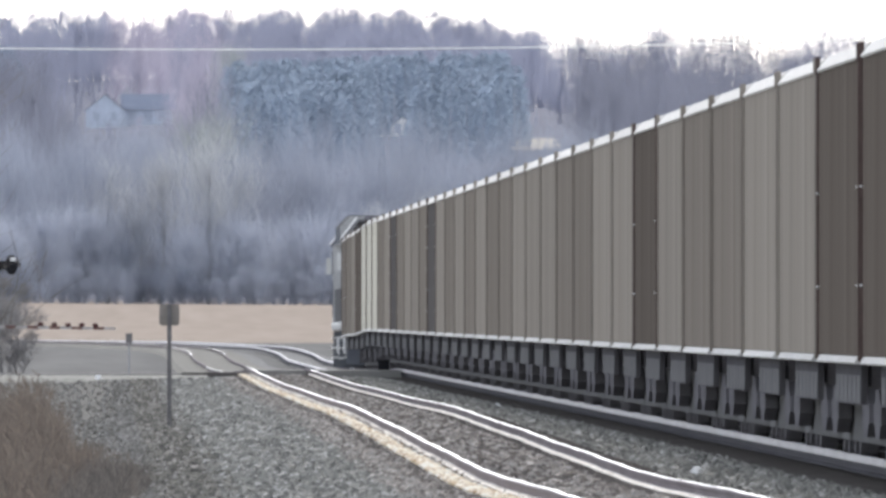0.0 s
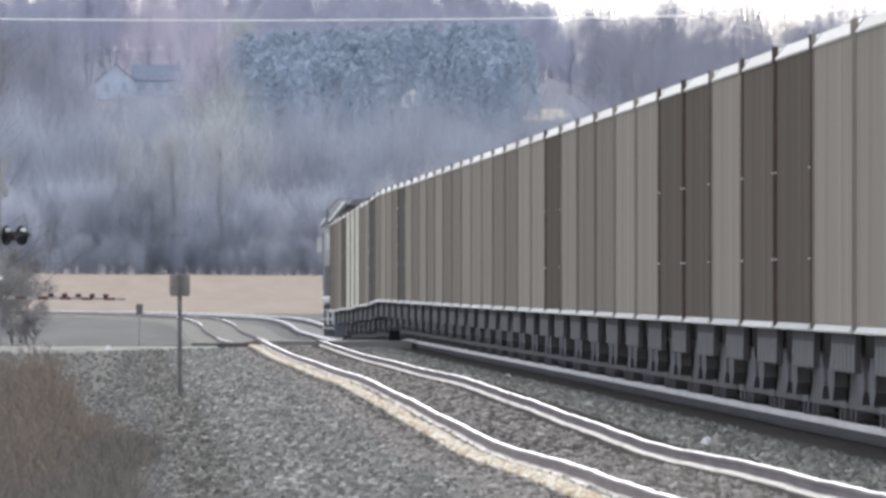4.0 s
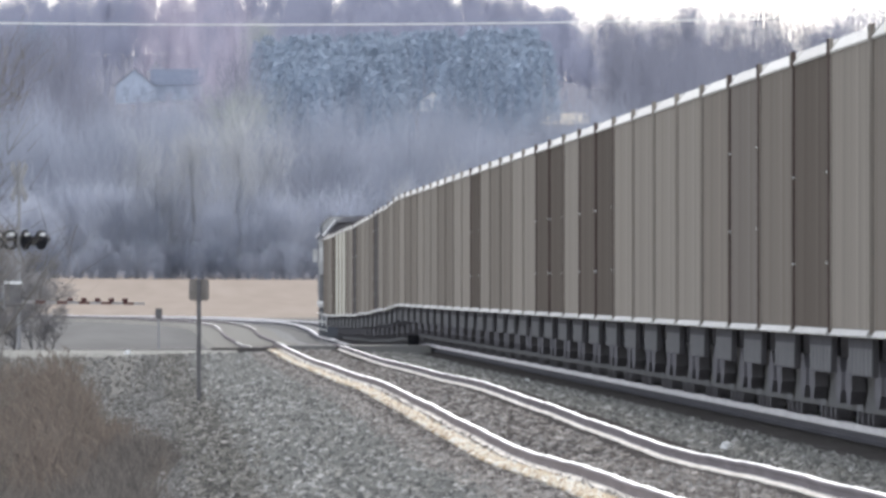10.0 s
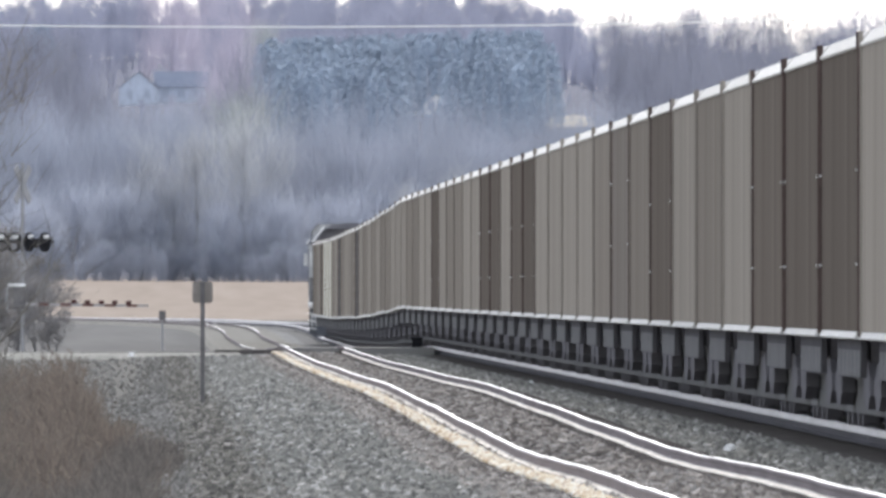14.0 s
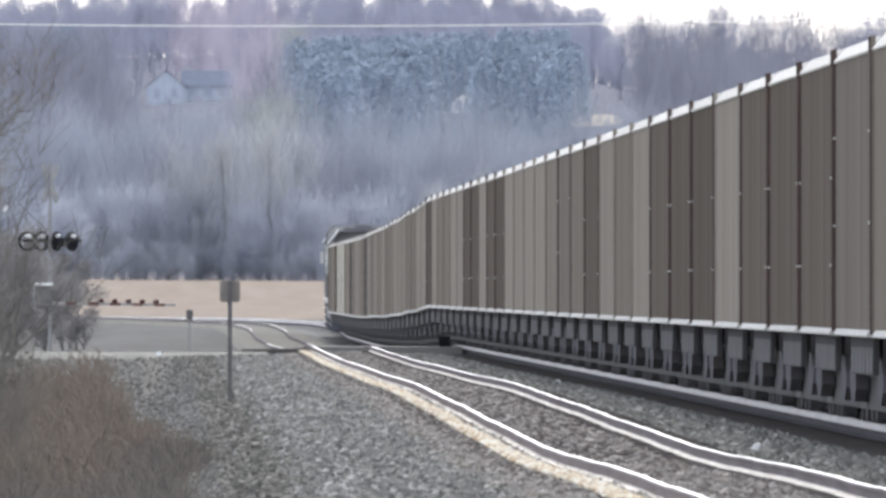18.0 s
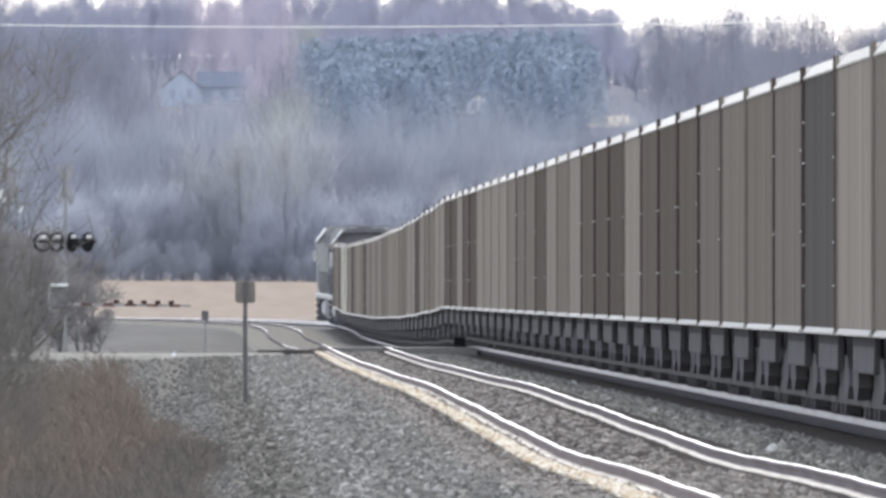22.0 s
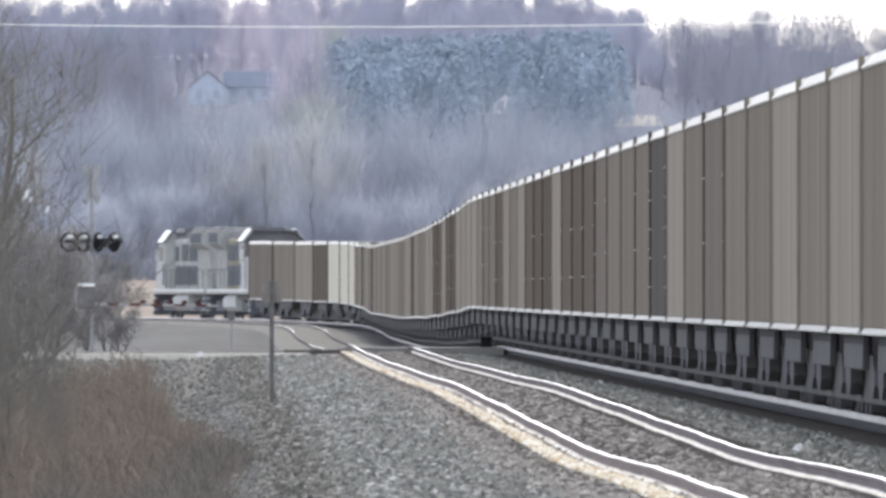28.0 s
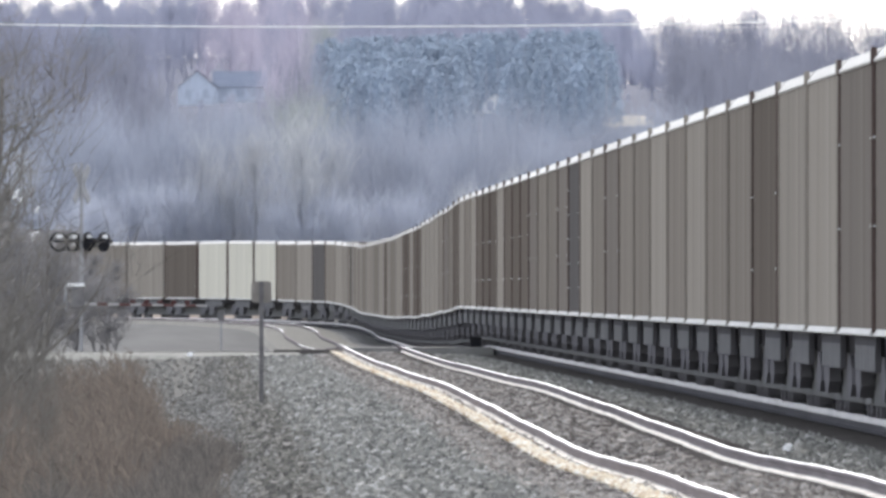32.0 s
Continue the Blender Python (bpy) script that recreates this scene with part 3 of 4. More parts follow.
# paint of the cars from the front of the train to its rear
PAINTS = "BMLDWWWMLKMLLMKLMLMLMMLLLMMLLDLMMLLDDLDDLLLLMBMDLMLDDDLDDDBMMBKLMBMMLMLMMDLLBBMLMML"
cars = []


def build_train():
    first = {}
    for i, p in enumerate(PAINTS):
        if p not in first:
            first[p] = build_car(p, CAR_WORDS[p])
            cars.append(first[p])
        else:
            cars.append(copy_thing(first[p], Matrix()))


build_train()

# ---- locomotives ----
LOCO = 22.6


def build_loco(paint, hood, dark, label):
    """A six-axle road locomotive facing +x, with a wide cab, a long hood and a flared radiator section."""
    lo = thing("diesel_locomotive", label, "locomotive", "locomotives of the coal train")
    h = LOCO / 2 - 0.4
    part("underframe", Shape().box(-h, h, -1.5, 1.5, 1.25, 1.5, 0.04), M_SILL, lo, "bright side sill")
    body = part("long_hood", Shape().prism([(-1.02, 1.505), (1.02, 1.505), (1.02, 3.95), (0.75, 4.35), (-0.75, 4.35), (-1.02, 3.95)], -h + 6.2, h - 5.2), hood, lo)
    rad = part("radiator_section", Shape().prism([(-1.05, 1.505), (1.05, 1.505), (1.05, 3.5), (1.5, 3.8), (1.5, 4.35), (1.2, 4.66), (-1.2, 4.66), (-1.5, 4.35), (-1.5, 3.8), (-1.05, 3.5)], -h + 0.9, -h + 6.15), paint, lo, "flared radiator section")
    part("hood_end", Shape().prism([(-1.0, 1.51), (1.0, 1.51), (1.0, 3.9), (0.7, 4.2), (-0.7, 4.2), (-1.0, 3.9)], -h + 0.35, -h + 0.88), paint, lo, "rear hood end")
    for k in (1, -1):
        part("radiator_grille", Shape().box(-h + 1.3, -h + 5.8, 1.5 * k - 0.02, 1.5 * k + 0.02, 3.86, 4.3), dark, rad, "dark radiator grille")
        for x, w, z0, z1 in ((-h + 6.8, 3.1, 2.95, 3.75), (-h + 10.6, 2.4, 2.95, 3.8), (-h + 6.8, 2.6, 1.7, 2.7), (-h + 9.8, 3.6, 1.7, 2.7), (h - 8.0, 1.9, 1.7, 2.7), (h - 7.4, 1.5, 2.95, 3.7)):
            d = part("side_grille", Shape().box(x, x + w, 1.03 * k - 0.03, 1.03 * k + 0.03, z0, z1), dark, body, "dark louvred side panel")
            for j in range(3):
                z = z0 + (j + 1) * (z1 - z0) / 4
                part("louvre", Shape().box(x + 0.05, x + w - 0.05, 1.075 * k - 0.012, 1.075 * k + 0.012, z - 0.03, z + 0.03), M_SLAT, d)
        for i in range(9):
            x = -h + 1.0 + i * (2 * h - 6.4) / 8
            part("stanchion", Shape().tube((x, 1.45 * k, 1.5), (x, 1.45 * k, 2.5), 0.018, 0.018, 5), M_SLAT, lo)
        part("handrail", Shape().tube((-h + 1.0, 1.45 * k, 2.5), (h - 5.4, 1.45 * k, 2.5), 0.018, 0.018, 5), M_SLAT, lo, "thin tubular handrail")
        part("walkway_edge", Shape().box(-h + 0.3, h - 0.3, 1.505 * k - 0.004, 1.505 * k + 0.004, 1.4, 1.5), M_RUNG, lo, "bright walkway edge")
    part("hood_top", Shape().prism([(-0.95, 4.1), (0.95, 4.1), (0.78, 4.37), (-0.78, 4.37)], -h + 6.2, h - 5.25), M_SOOT, lo, "sooty hood top")
    part("radiator_top", Shape().prism([(-1.52, 4.32), (1.52, 4.32), (1.52, 4.36), (1.22, 4.69), (-1.22, 4.69), (-1.52, 4.36)], -h + 0.92, -h + 6.12), M_SLAT, rad, "dusty radiator roof")
    part("dynamic_brake_housing", Shape().box(h - 8.8, h - 5.4, -1.0, 1.0, 4.2, 4.62, 0.2), M_SOOT, lo, "dark brake housing behind the cab")
    part("exhaust_stack", Shape().box(-0.2, 1.0, -0.35, 0.35, 4.36, 4.7, 0.05), M_BLACK, lo)
    cab = part("cab", Shape().prism([(-1.5, 1.51), (1.5, 1.51), (1.5, 3.85), (1.05, 4.42), (-1.05, 4.42), (-1.5, 3.85)], h - 5.15, h - 2.5), M_SILL, lo, "wide pale cab")
    part("cab_roof", Shape().prism([(-1.53, 3.84), (-1.07, 4.43), (1.07, 4.43), (1.53, 3.84), (1.57, 3.86), (1.09, 4.48), (-1.09, 4.48), (-1.57, 3.86)], h - 5.3, h - 2.1), M_SOOT, cab, "sooty dark cab roof")
    for k in (1, -1):
        for x0, x1 in ((h - 4.7, h - 3.9), (h - 3.7, h - 2.9)):
            part("side_window", Shape().box(x0, x1, 1.5 * k - 0.02, 1.5 * k + 0.02, 2.95, 3.7), M_GLASS, cab, "dark side window")
        # white strip added as the sun's glint on the sloping roof edge
        ring = [(1.58 * k, 3.9), (1.61 * k, 3.93), (1.14 * k, 4.55), (1.11 * k, 4.5)]
        part("roof_glint", Shape().prism(ring[::k], h - 5.0, h - 2.7), M_LITTER, cab, "white strip painting the glint along the roof's edge")
        part("cab_door", Shape().box(h - 5.05, h - 4.3, 1.5 * k - 0.02, 1.5 * k + 0.02, 1.7, 2.8), dark, cab, "dark panel below the cab window")
        part("mirror", Shape().box(h - 2.75, h - 2.65, 1.62 * k - 0.08, 1.62 * k + 0.08, 3.0, 3.5, 0.02), M_RUNG, cab, "small bright side mirror")
        part("windscreen", Shape().box(h - 2.49, h - 2.44, min(0.15 * k, 1.2 * k), max(0.15 * k, 1.2 * k), 3.15, 3.8), M_GLASS, cab, "dark windscreen")
    part("brow", Shape().prism([(-1.49, 3.1), (1.49, 3.1), (1.49, 3.84), (1.05, 4.41), (-1.05, 4.41), (-1.49, 3.84)], h - 2.495, h - 2.47), M_SOOT, cab, "dark band round the windscreens")
    nose = part("nose", Shape().side_prism([(h - 2.5, 1.51), (h - 0.6, 1.51), (h - 0.4, 1.75), (h - 0.55, 2.75), (h - 1.1, 3.05), (h - 2.5, 3.15)], -1.4, 1.4), M_SILL, lo, "broad pale nose")
    for k in (1, -1):
        part("headlight", Shape().tube((h - 0.56, 0.16 * k, 2.55), (h - 0.46, 0.16 * k, 2.55), 0.09, 0.1, 12), M_RUNG, nose)
    part("fuel_tank", Shape().box(-3.1, 3.1, -1.42, 1.42, 0.38, 1.22, 0.2), M_SILL, lo, "pale grey fuel tank")
    for e in (1, -1):
        part("pilot", Shape().side_prism([(e * h, 0.15), (e * (h + 0.25), 0.2), (e * (h + 0.05), 1.24), (e * (h - 0.3), 1.24)][::e], -1.45, 1.45), M_LOCO_DARK, lo, "steel pilot plate")
        part("coupler", Shape().box(min(e * h, e * (h + 0.4)), max(e * h, e * (h + 0.4)), -0.12, 0.12, 0.72, 0.98, 0.03), M_BLACK, lo)
        for k in (1, -1):
            for z in (0.4, 0.7, 1.0):
                part("step", Shape().box(e * (h - 0.5) - 0.3, e * (h - 0.5) + 0.3, 1.42 * k - 0.08, 1.42 * k + 0.08, z, z + 0.06), M_RUNG, lo, "pale corner step")
        c = e * (h - 4.4)
        t = part("truck", Shape().box(c - 2.4, c + 2.4, -0.6, 0.6, 0.6, 1.0, 0.08), M_LOCO_DARK, lo, "dark six-wheel truck")
        for d in (-1.95, 0, 1.95):
            w = Shape().tube((c + d, -1.1, 0.53), (c + d, 1.1, 0.53), 0.1, 0.1, 8)
            for k in (1, -1):
                w.tube((c + d, 0.7 * k, 0.53), (c + d, 0.84 * k, 0.53), 0.53, 0.53, 20)
            part("wheelset", w, M_WHEEL, t)
        for k in (1, -1):
            ring = [(c - 2.6, 0.5), (c - 2.2, 0.38), (c + 2.2, 0.38), (c + 2.6, 0.5), (c + 2.6, 0.85), (c + 1.2, 0.95), (c + 0.9, 0.8), (c - 0.9, 0.8), (c - 1.2, 0.95), (c - 2.6, 0.85)]
            part("side_frame", Shape().side_prism(ring, 1.1 * k - 0.06, 1.1 * k + 0.06), M_BLACK, t, "truck frame, its black lifted to grey for haze")
    return lo


lead_loco = build_loco(M_LOCO, M_LOCO, M_LOCO_DARK, "pale grey and white diesel locomotive with dark panels")
second_loco = build_loco(M_LOCO, M_LOCO_TAN, M_LOCO_DARK, "pale diesel locomotive with faded olive hood, facing backward")
NOSE = FIRST + 2 * LOCO + 0.1

# ---- crossing ----
CROSS = 515.0 * K


def build_crossing():
    s = Shape()
    vs = []
    for x in (-60, -8, 2.6, 3.55):
        for y, z in ((CROSS - 6.6, -0.10), (CROSS + 5.3, -0.12), (CROSS + 5.3, -0.7), (CROSS - 6.6, -0.7)):
            vs.append((x, y + 0.16 * (x - 3), z - (0.03 if x < 2 else 0)))
    s.add(vs, [(j * 4 + i, j * 4 + (i + 1) % 4, (j + 1) * 4 + (i + 1) % 4, (j + 1) * 4 + i) for j in range(3) for i in range(4)])
    road = tagged(new("road", s.mesh("road", M_ROAD)), "pale worn asphalt road at the grade crossing", "road", kind="structure")
    # Added verge: its pale slope stands in for the glint at the road's edge.
    v = Shape()
    for x0, x1 in ((-60, -8), (-8, 2.55)):
        v.add([(x, y + 0.16 * (x - 3), z) for x in (x0, x1) for y, z in ((CROSS - 18.6, -1.1), (CROSS - 13.3, -0.215), (CROSS - 6.65, -0.135), (CROSS - 6.65, -0.7))], [(0, 1, 5, 4), (1, 2, 6, 5), (2, 3, 7, 6)])
    part("gravel_verge", v, M_VERGE, road, "pale sloped verge added for the glint at the road's edge")
    s = Shape()
    for x0, x1 in ((3.82, 5.10), (5.36, 7.55), (7.81, 9.09), (9.35, 30)):
        s.box(x0, x1, CROSS - 5.3, CROSS + 5.3, -0.3, -0.02)
    part("crossing_panel", s, M_ROAD, road, "worn asphalt between the rails")

    # Dark strip added for the shadow and dark ballast along the crossing's edge.
    part("edge_shade_strip", Shape().box(1.9, 3.6, CROSS - 7.1, CROSS - 6.75, -0.3, -0.07), M_TIE, road, "added dark strip for shadow and dark ballast at the crossing's edge")

    sig = thing("crossing_signal", "railway crossing signal mast with four black flashers", "crossing signal")
    mx = -3.05
    part("mast", Shape().tube((mx, CROSS, -0.5), (mx, CROSS, 4.75), 0.05, 0.045, 12), M_GALV, sig, "galvanised steel mast")
    part("base", Shape().tube((mx, CROSS, -0.5), (mx, CROSS, -0.25), 0.25, 0.16, 12), M_GALV, sig)
    for a in (48, -48):
        b = Shape().box(-0.6, 0.6, -0.02, 0.02, -0.11, 0.11)
        o = part("crossbuck_blade", b, M_GALV, sig, "pale crossbuck blade seen from behind")
        o.matrix_local = pose(mx, CROSS + 0.08, 4.2, 0, a, 62)
    part("crossarm", Shape().tube((mx - 0.72, CROSS, 2.72), (mx + 0.82, CROSS, 2.72), 0.035, 0.035, 8), M_LAMPBLACK, sig, "black crossarm")
    for dx, turn, ring in ((-0.58, 12, True), (-0.22, 38, True), (0.17, 60, False), (0.57, 52, False)):
        d = Shape()
        n, r0 = 28, 0.255
        if ring:
            r1 = 0.19
            vs = [(r * math.cos(6.2832 * i / n), y, r * math.sin(6.2832 * i / n)) for r in (r0, r1) for y in (-0.03, 0.03) for i in range(n)]
            for i in range(n):
                j = (i + 1) % n
                d.f += [(i, j, n + j, n + i), (2 * n + i, 3 * n + i, 3 * n + j, 2 * n + j), (i, 2 * n + i, 2 * n + j, j), (n + i, n + j, 3 * n + j, 3 * n + i)]
            d.v += vs
        else:
            d.tube((0, -0.02, 0), (0, 0.02, 0), r0, r0, n)
        o = part("flasher", d, M_LAMPBLACK, sig, "round black flasher backing disc")
        o.matrix_local = pose(mx + dx, CROSS, 2.70, 0, 0, turn)
        if not ring:
            part("lamp_hood", Shape().tube((0, 0.02, 0), (0, 0.32, -0.02), 0.11, 0.12, 16), M_LAMPBLACK, o, "black lamp hood")
            part("lamp_housing", Shape().tube((0, -0.16, 0), (0, -0.02, 0), 0.06, 0.11, 14), M_LAMPBLACK, o)
        # white block added in place of the glint on top of the flasher
        part("glint_block", Shape().box(-0.08, 0.08, -0.08, 0.06, 0.10, 0.19, 0.02), M_LITTER, o, "white block added as the glint on the flasher")
    gb = part("gate_mechanism", Shape().box(mx - 0.36, mx + 0.06, CROSS - 0.5, CROSS - 0.1, 0.98, 1.55, 0.04), M_POST, sig, "dark gate machine housing")
    # the white cover paints the glint on the housing's top
    part("cover", Shape().box(mx - 0.38, mx + 0.08, CROSS - 0.52, CROSS - 0.08, 1.55, 1.63, 0.02), M_LITTER, gb, "white cover plate with the glint in its colour")
    part("side_plate", Shape().box(mx - 0.44, mx - 0.37, CROSS - 0.5, CROSS - 0.1, 0.95, 1.56), M_GALV, gb)

    gate = thing("crossing_gate_arm", "lowered crossing gate arm with faded red and white bands", "gate arm")
    s0 = Vector((mx + 0.1, CROSS - 0.5, 1.10))
    dirn = Vector((math.cos(radians(38)), math.sin(radians(38)), -0.012))
    x, i = 0.0, 0
    while x < 3.75:
        b = Shape().box(x, x + 0.36, -0.03, 0.03, -0.04 + 0.001 * i, 0.04 - 0.001 * i)
        o = part("arm_band", b, M_REDPAINT if i % 2 else M_WHITEPAINT, gate, "faded red band" if i % 2 else "white band")
        o.matrix_local = pose(s0.x, s0.y, s0.z, 0, 0.7, 38)
        x, i = x + 0.362, i + 1
    for x in (1.55, 2.0, 2.45, 2.9, 3.35):
        o = part("arm_lamp", Shape().tube((x, 0, 0.03), (x, 0, 0.12), 0.055, 0.045, 10).tube((x, -0.06, 0.08), (x, 0.06, 0.08), 0.05, 0.05, 10), M_ARMLAMP, gate, "small dark red arm lamp")
        o.matrix_local = pose(s0.x, s0.y, s0.z, 0, 0.7, 38)


build_crossing()


def build_signs():
    sg = thing("trackside_sign", "small round-cornered sign on a dark post, seen from behind", "sign")
    x, y = 1.04, 334.0 * K
    z = ground_z(x, y)
    part("post", Shape().box(x - 0.036, x + 0.036, y - 0.03, y + 0.03, z - 0.3, 1.60, 0.008), M_POST, sg, "dark steel post")
    s = Shape()
    ring = []
    for cx, cz, a0 in ((0.12, 0.13, 0), (-0.12, 0.13, 90), (-0.12, -0.13, 180), (0.12, -0.13, 270)):
        ring += [(x + cx + 0.05 * math.cos(radians(a0 + a)), 1.42 + cz + 0.05 * math.sin(radians(a0 + a))) for a in (0, 30, 60, 90)]
    part("sign_plate", s.side_prism(ring, y + 0.035, y + 0.05), M_SIGNBACK, sg, "dull brown-grey plate back")
    mk = thing("marker_post", "small grey marker post with a square plate", "marker post")
    x, y = 0.72, 660.0 * K
    z = ground_z(x, y)
    part("post", Shape().box(x - 0.03, x + 0.03, y - 0.03, y + 0.03, z - 0.2, 0.75, 0.008), M_GALV, mk)
    part("plate", Shape().box(x - 0.11, x + 0.11, y - 0.05, y - 0.035, 0.45, 0.78), M_POST, mk, "dark square plate")
    for i, (x, y, r) in enumerate(((-0.23, 503, 0.10), (-0.1, 379, 0.07), (0.6, 237, 0.06), (6.1, 206, 0.07), (6.9, 352, 0.06), (0.9, 262, 0.05), (1.9, 228, 0.05))):
        if r:
            rock = Shape()
            z = -0.20 if x > 3 or y > 495 else ground_z(x, y * K) + 0.03
            y *= K
            rock.add([(x - r, y, z), (x, y - r, z - 0.02), (x + r, y, z), (x, y + r, z), (x + 0.2 * r, y, z + r * 0.95), (x - 0.5 * r, y - 0.4 * r, z + r * 0.8), (x + 0.6 * r, y - 0.3 * r, z + r * 0.7)],
                     [(0, 1, 5), (1, 6, 5), (1, 2, 6), (2, 4, 6), (2, 3, 4), (3, 0, 4), (0, 5, 4), (5, 6, 4)])
            tagged(new("white_stone", rock.mesh("white_stone", M_LITTER)), "small bright white stone on the trackside ground", "stone", "white stones")


build_signs()


def build_bits():
    b = thing("junction_box", "small black trackside junction box at the crossing", "junction box")
    part("housing", Shape().box(7.02, 7.30, CROSS + 0.6, CROSS + 1.2, -0.25, 0.20, 0.03), M_LAMPBLACK, b)
    part("lid", Shape().box(7.0, 7.32, CROSS + 0.57, CROSS + 1.23, 0.20, 0.235, 0.01), M_LAMPBLACK, b)
    for x, z, w in ((-2.14, 2.52, 0.035), (-2.42, 2.72, 0.05), (-2.36, 2.64, 0.03)):
        y = 262 * K
        v = [(x - w, y, z - 1.6 * w), (x + 0.4 * w, y + 0.01, z - w), (x + w, y, z + 1.5 * w), (x - 0.2 * w, y + 0.03, z + 0.4 * w)]
        v += [(a, q + 0.02, c) for a, q, c in v]
        tagged(new("plastic_scrap", Shape().add(v, [(0, 1, 2, 3), (7, 6, 5, 4), (0, 4, 5, 1), (1, 5, 6, 2), (2, 6, 7, 3), (3, 7, 4, 0)]).mesh("plastic_scrap", M_LITTER)), "bright white plastic scrap caught in the shrub", "scrap", "plastic scraps")


build_bits()


def build_wire():
    s = Shape()
    y, n = 800.0 * K, 60
    pts = []
    for i in range(n + 1):
        x = -40 + 100 * i / n
        pts.append(Vector((x, y + 0.2 * x, EYE + 10.58 + 0.0006 * (x - 8) ** 2 + 0.006 * x)))
    vs = [(p.x, p.y + 0.03 * math.cos(a), p.z + 0.03 * math.sin(a)) for p in pts for a in (0, 1.05, 2.09, 3.14, 4.19, 5.24)]
    s.add(vs, [(j * 6 + i, j * 6 + (i + 1) % 6, j * 6 + 6 + (i + 1) % 6, j * 6 + 6 + i) for j in range(n) for i in range(6)])
    w = thing("overhead_cable", "thick bright overhead cable across the valley", "cable")
    part("cable_strand", s, M_WIRE, w)
    for p in (pts[0], pts[-1]):
        part("pole", Shape().tube((p.x, p.y, -1.5), (p.x, p.y, p.z + 0.6), 0.17, 0.12, 10), M_BARK, w, "wooden pole")


build_wire()

# ---- plants ----


def bare_tree(seed, height, spread, twig_count, fork=0.25, limbs=9, twig_width=0.02, droop=0.0, rise=0.0, loose=0.03, longest=0.15):
    """Trunk with limbs, and a crown of thin twigs: two shapes."""
    rng = random.Random(seed)
    wood, twigs = Shape(), Shape()
    ends = []
    p = Vector((0, 0, -0.3))
    r = height * 0.017
    trunk = []
    for i in range(6):
        q = p + Vector((rng.uniform(-0.03, 0.03) * height, rng.uniform(-0.03, 0.03) * height, height * 0.16))
        wood.tube(p, q, r, r * 0.8, 6, False)
        trunk.append((p.copy(), q.copy(), r))
        p, r = q, r * 0.8
    ends.append((p, Vector((0, 0, 1)), r))
    for i in range(limbs):
        u = fork + (0.95 - fork) * (i + rng.random()) / limbs
        k = min(5, int(u * 6))
        a, b, rr = trunk[k]
        o = a.lerp(b, u * 6 - k)
        ang = rng.uniform(0, 6.283)
        up = rng.uniform(0.5, 1.3)
        d = Vector((math.cos(ang), math.sin(ang), up)).normalized()
        ln = height * spread * rng.uniform(0.6, 1.1) * (1.15 - 0.6 * u)
        r1 = rr * 0.5
        for j in range(3):
            q = o + d * ln / 3
            wood.tube(o, q, r1, r1 * 0.65, 4, False)
            ends.append((q, d.copy(), r1))
            for _ in range(2):
                d2 = (d + Vector((rng.uniform(-0.8, 0.8), rng.uniform(-0.8, 0.8), rng.uniform(-0.2, 0.6)))).normalized()
                q2 = q + d2 * ln * rng.uniform(0.2, 0.4)
                wood.tube(q, q2, r1 * 0.5, r1 * 0.2, 3, False)
                ends.append((q2, d2, r1 * 0.3))
            d = (d + Vector((rng.uniform(-0.3, 0.3), rng.uniform(-0.3, 0.3), rng.uniform(0.0, 0.35)))).normalized()
            o, r1 = q, r1 * 0.65
    for i in range(twig_count):
        e, d, _ = ends[rng.randrange(len(ends))]
        d2 = (d * 0.7 + Vector((rng.uniform(-1, 1), rng.uniform(-1, 1), rng.uniform(-0.5 - droop, 0.9 - droop) + rise))).normalized()
        o = e + Vector((rng.gauss(0, loose), rng.gauss(0, loose), rng.gauss(0, loose))) * height
        ln = height * rng.uniform(0.05, longest)
        side = Vector((rng.uniform(-1, 1), rng.uniform(-0.4, 0.4), rng.uniform(-0.3, 0.3))).normalized()
        twigs.strip(o, o + d2 * ln, twig_width, twig_width * 0.3, side)
    return wood, twigs


def conifer(seed, height):
    """A blunt column of many short overlapping sprays, so that a grove shades evenly."""
    rng = random.Random(seed)
    wood, green = Shape(), Shape()
    wood.tube((0, 0, -0.3), (0, 0, height * 0.97), height * 0.02, 0.02, 6, False)
    for i in range(2400):
        u = rng.random() ** 1.35
        a = rng.uniform(0, 6.283)
        rad = (height * 0.19 * (1 - u) ** 0.35 + 0.1) * (1 + 0.12 * math.sin(u * 40 + a)) * rng.uniform(0.6, 1.08)
        o = Vector((math.cos(a) * rad, math.sin(a) * rad, height * (0.02 + 0.96 * u) - 0.25 * rad))
        d = Vector((math.cos(a) * 0.8 + rng.gauss(0, 0.5), math.sin(a) * 0.8 + rng.gauss(0, 0.5), rng.gauss(-0.15, 0.45))).normalized()
        side = Vector((rng.gauss(0, 1), rng.gauss(0, 0.6), rng.gauss(0, 1))).normalized()
        green.strip(o, o + d * rng.uniform(0.3, 0.6), 0.09, 0.04, side)
    return wood, green


def plant_kind(name, label, category, group, shapes, wood_mat, crown_mat, crown_name="crown"):
    t = thing(name, label, category, group)
    part("trunk", shapes[0], wood_mat, t)
    part(crown_name, shapes[1], crown_mat, t)
    return t


OUTBUILDINGS = ((35.2, 1.6), (38.6, 3.0), (43.0, 1.6))


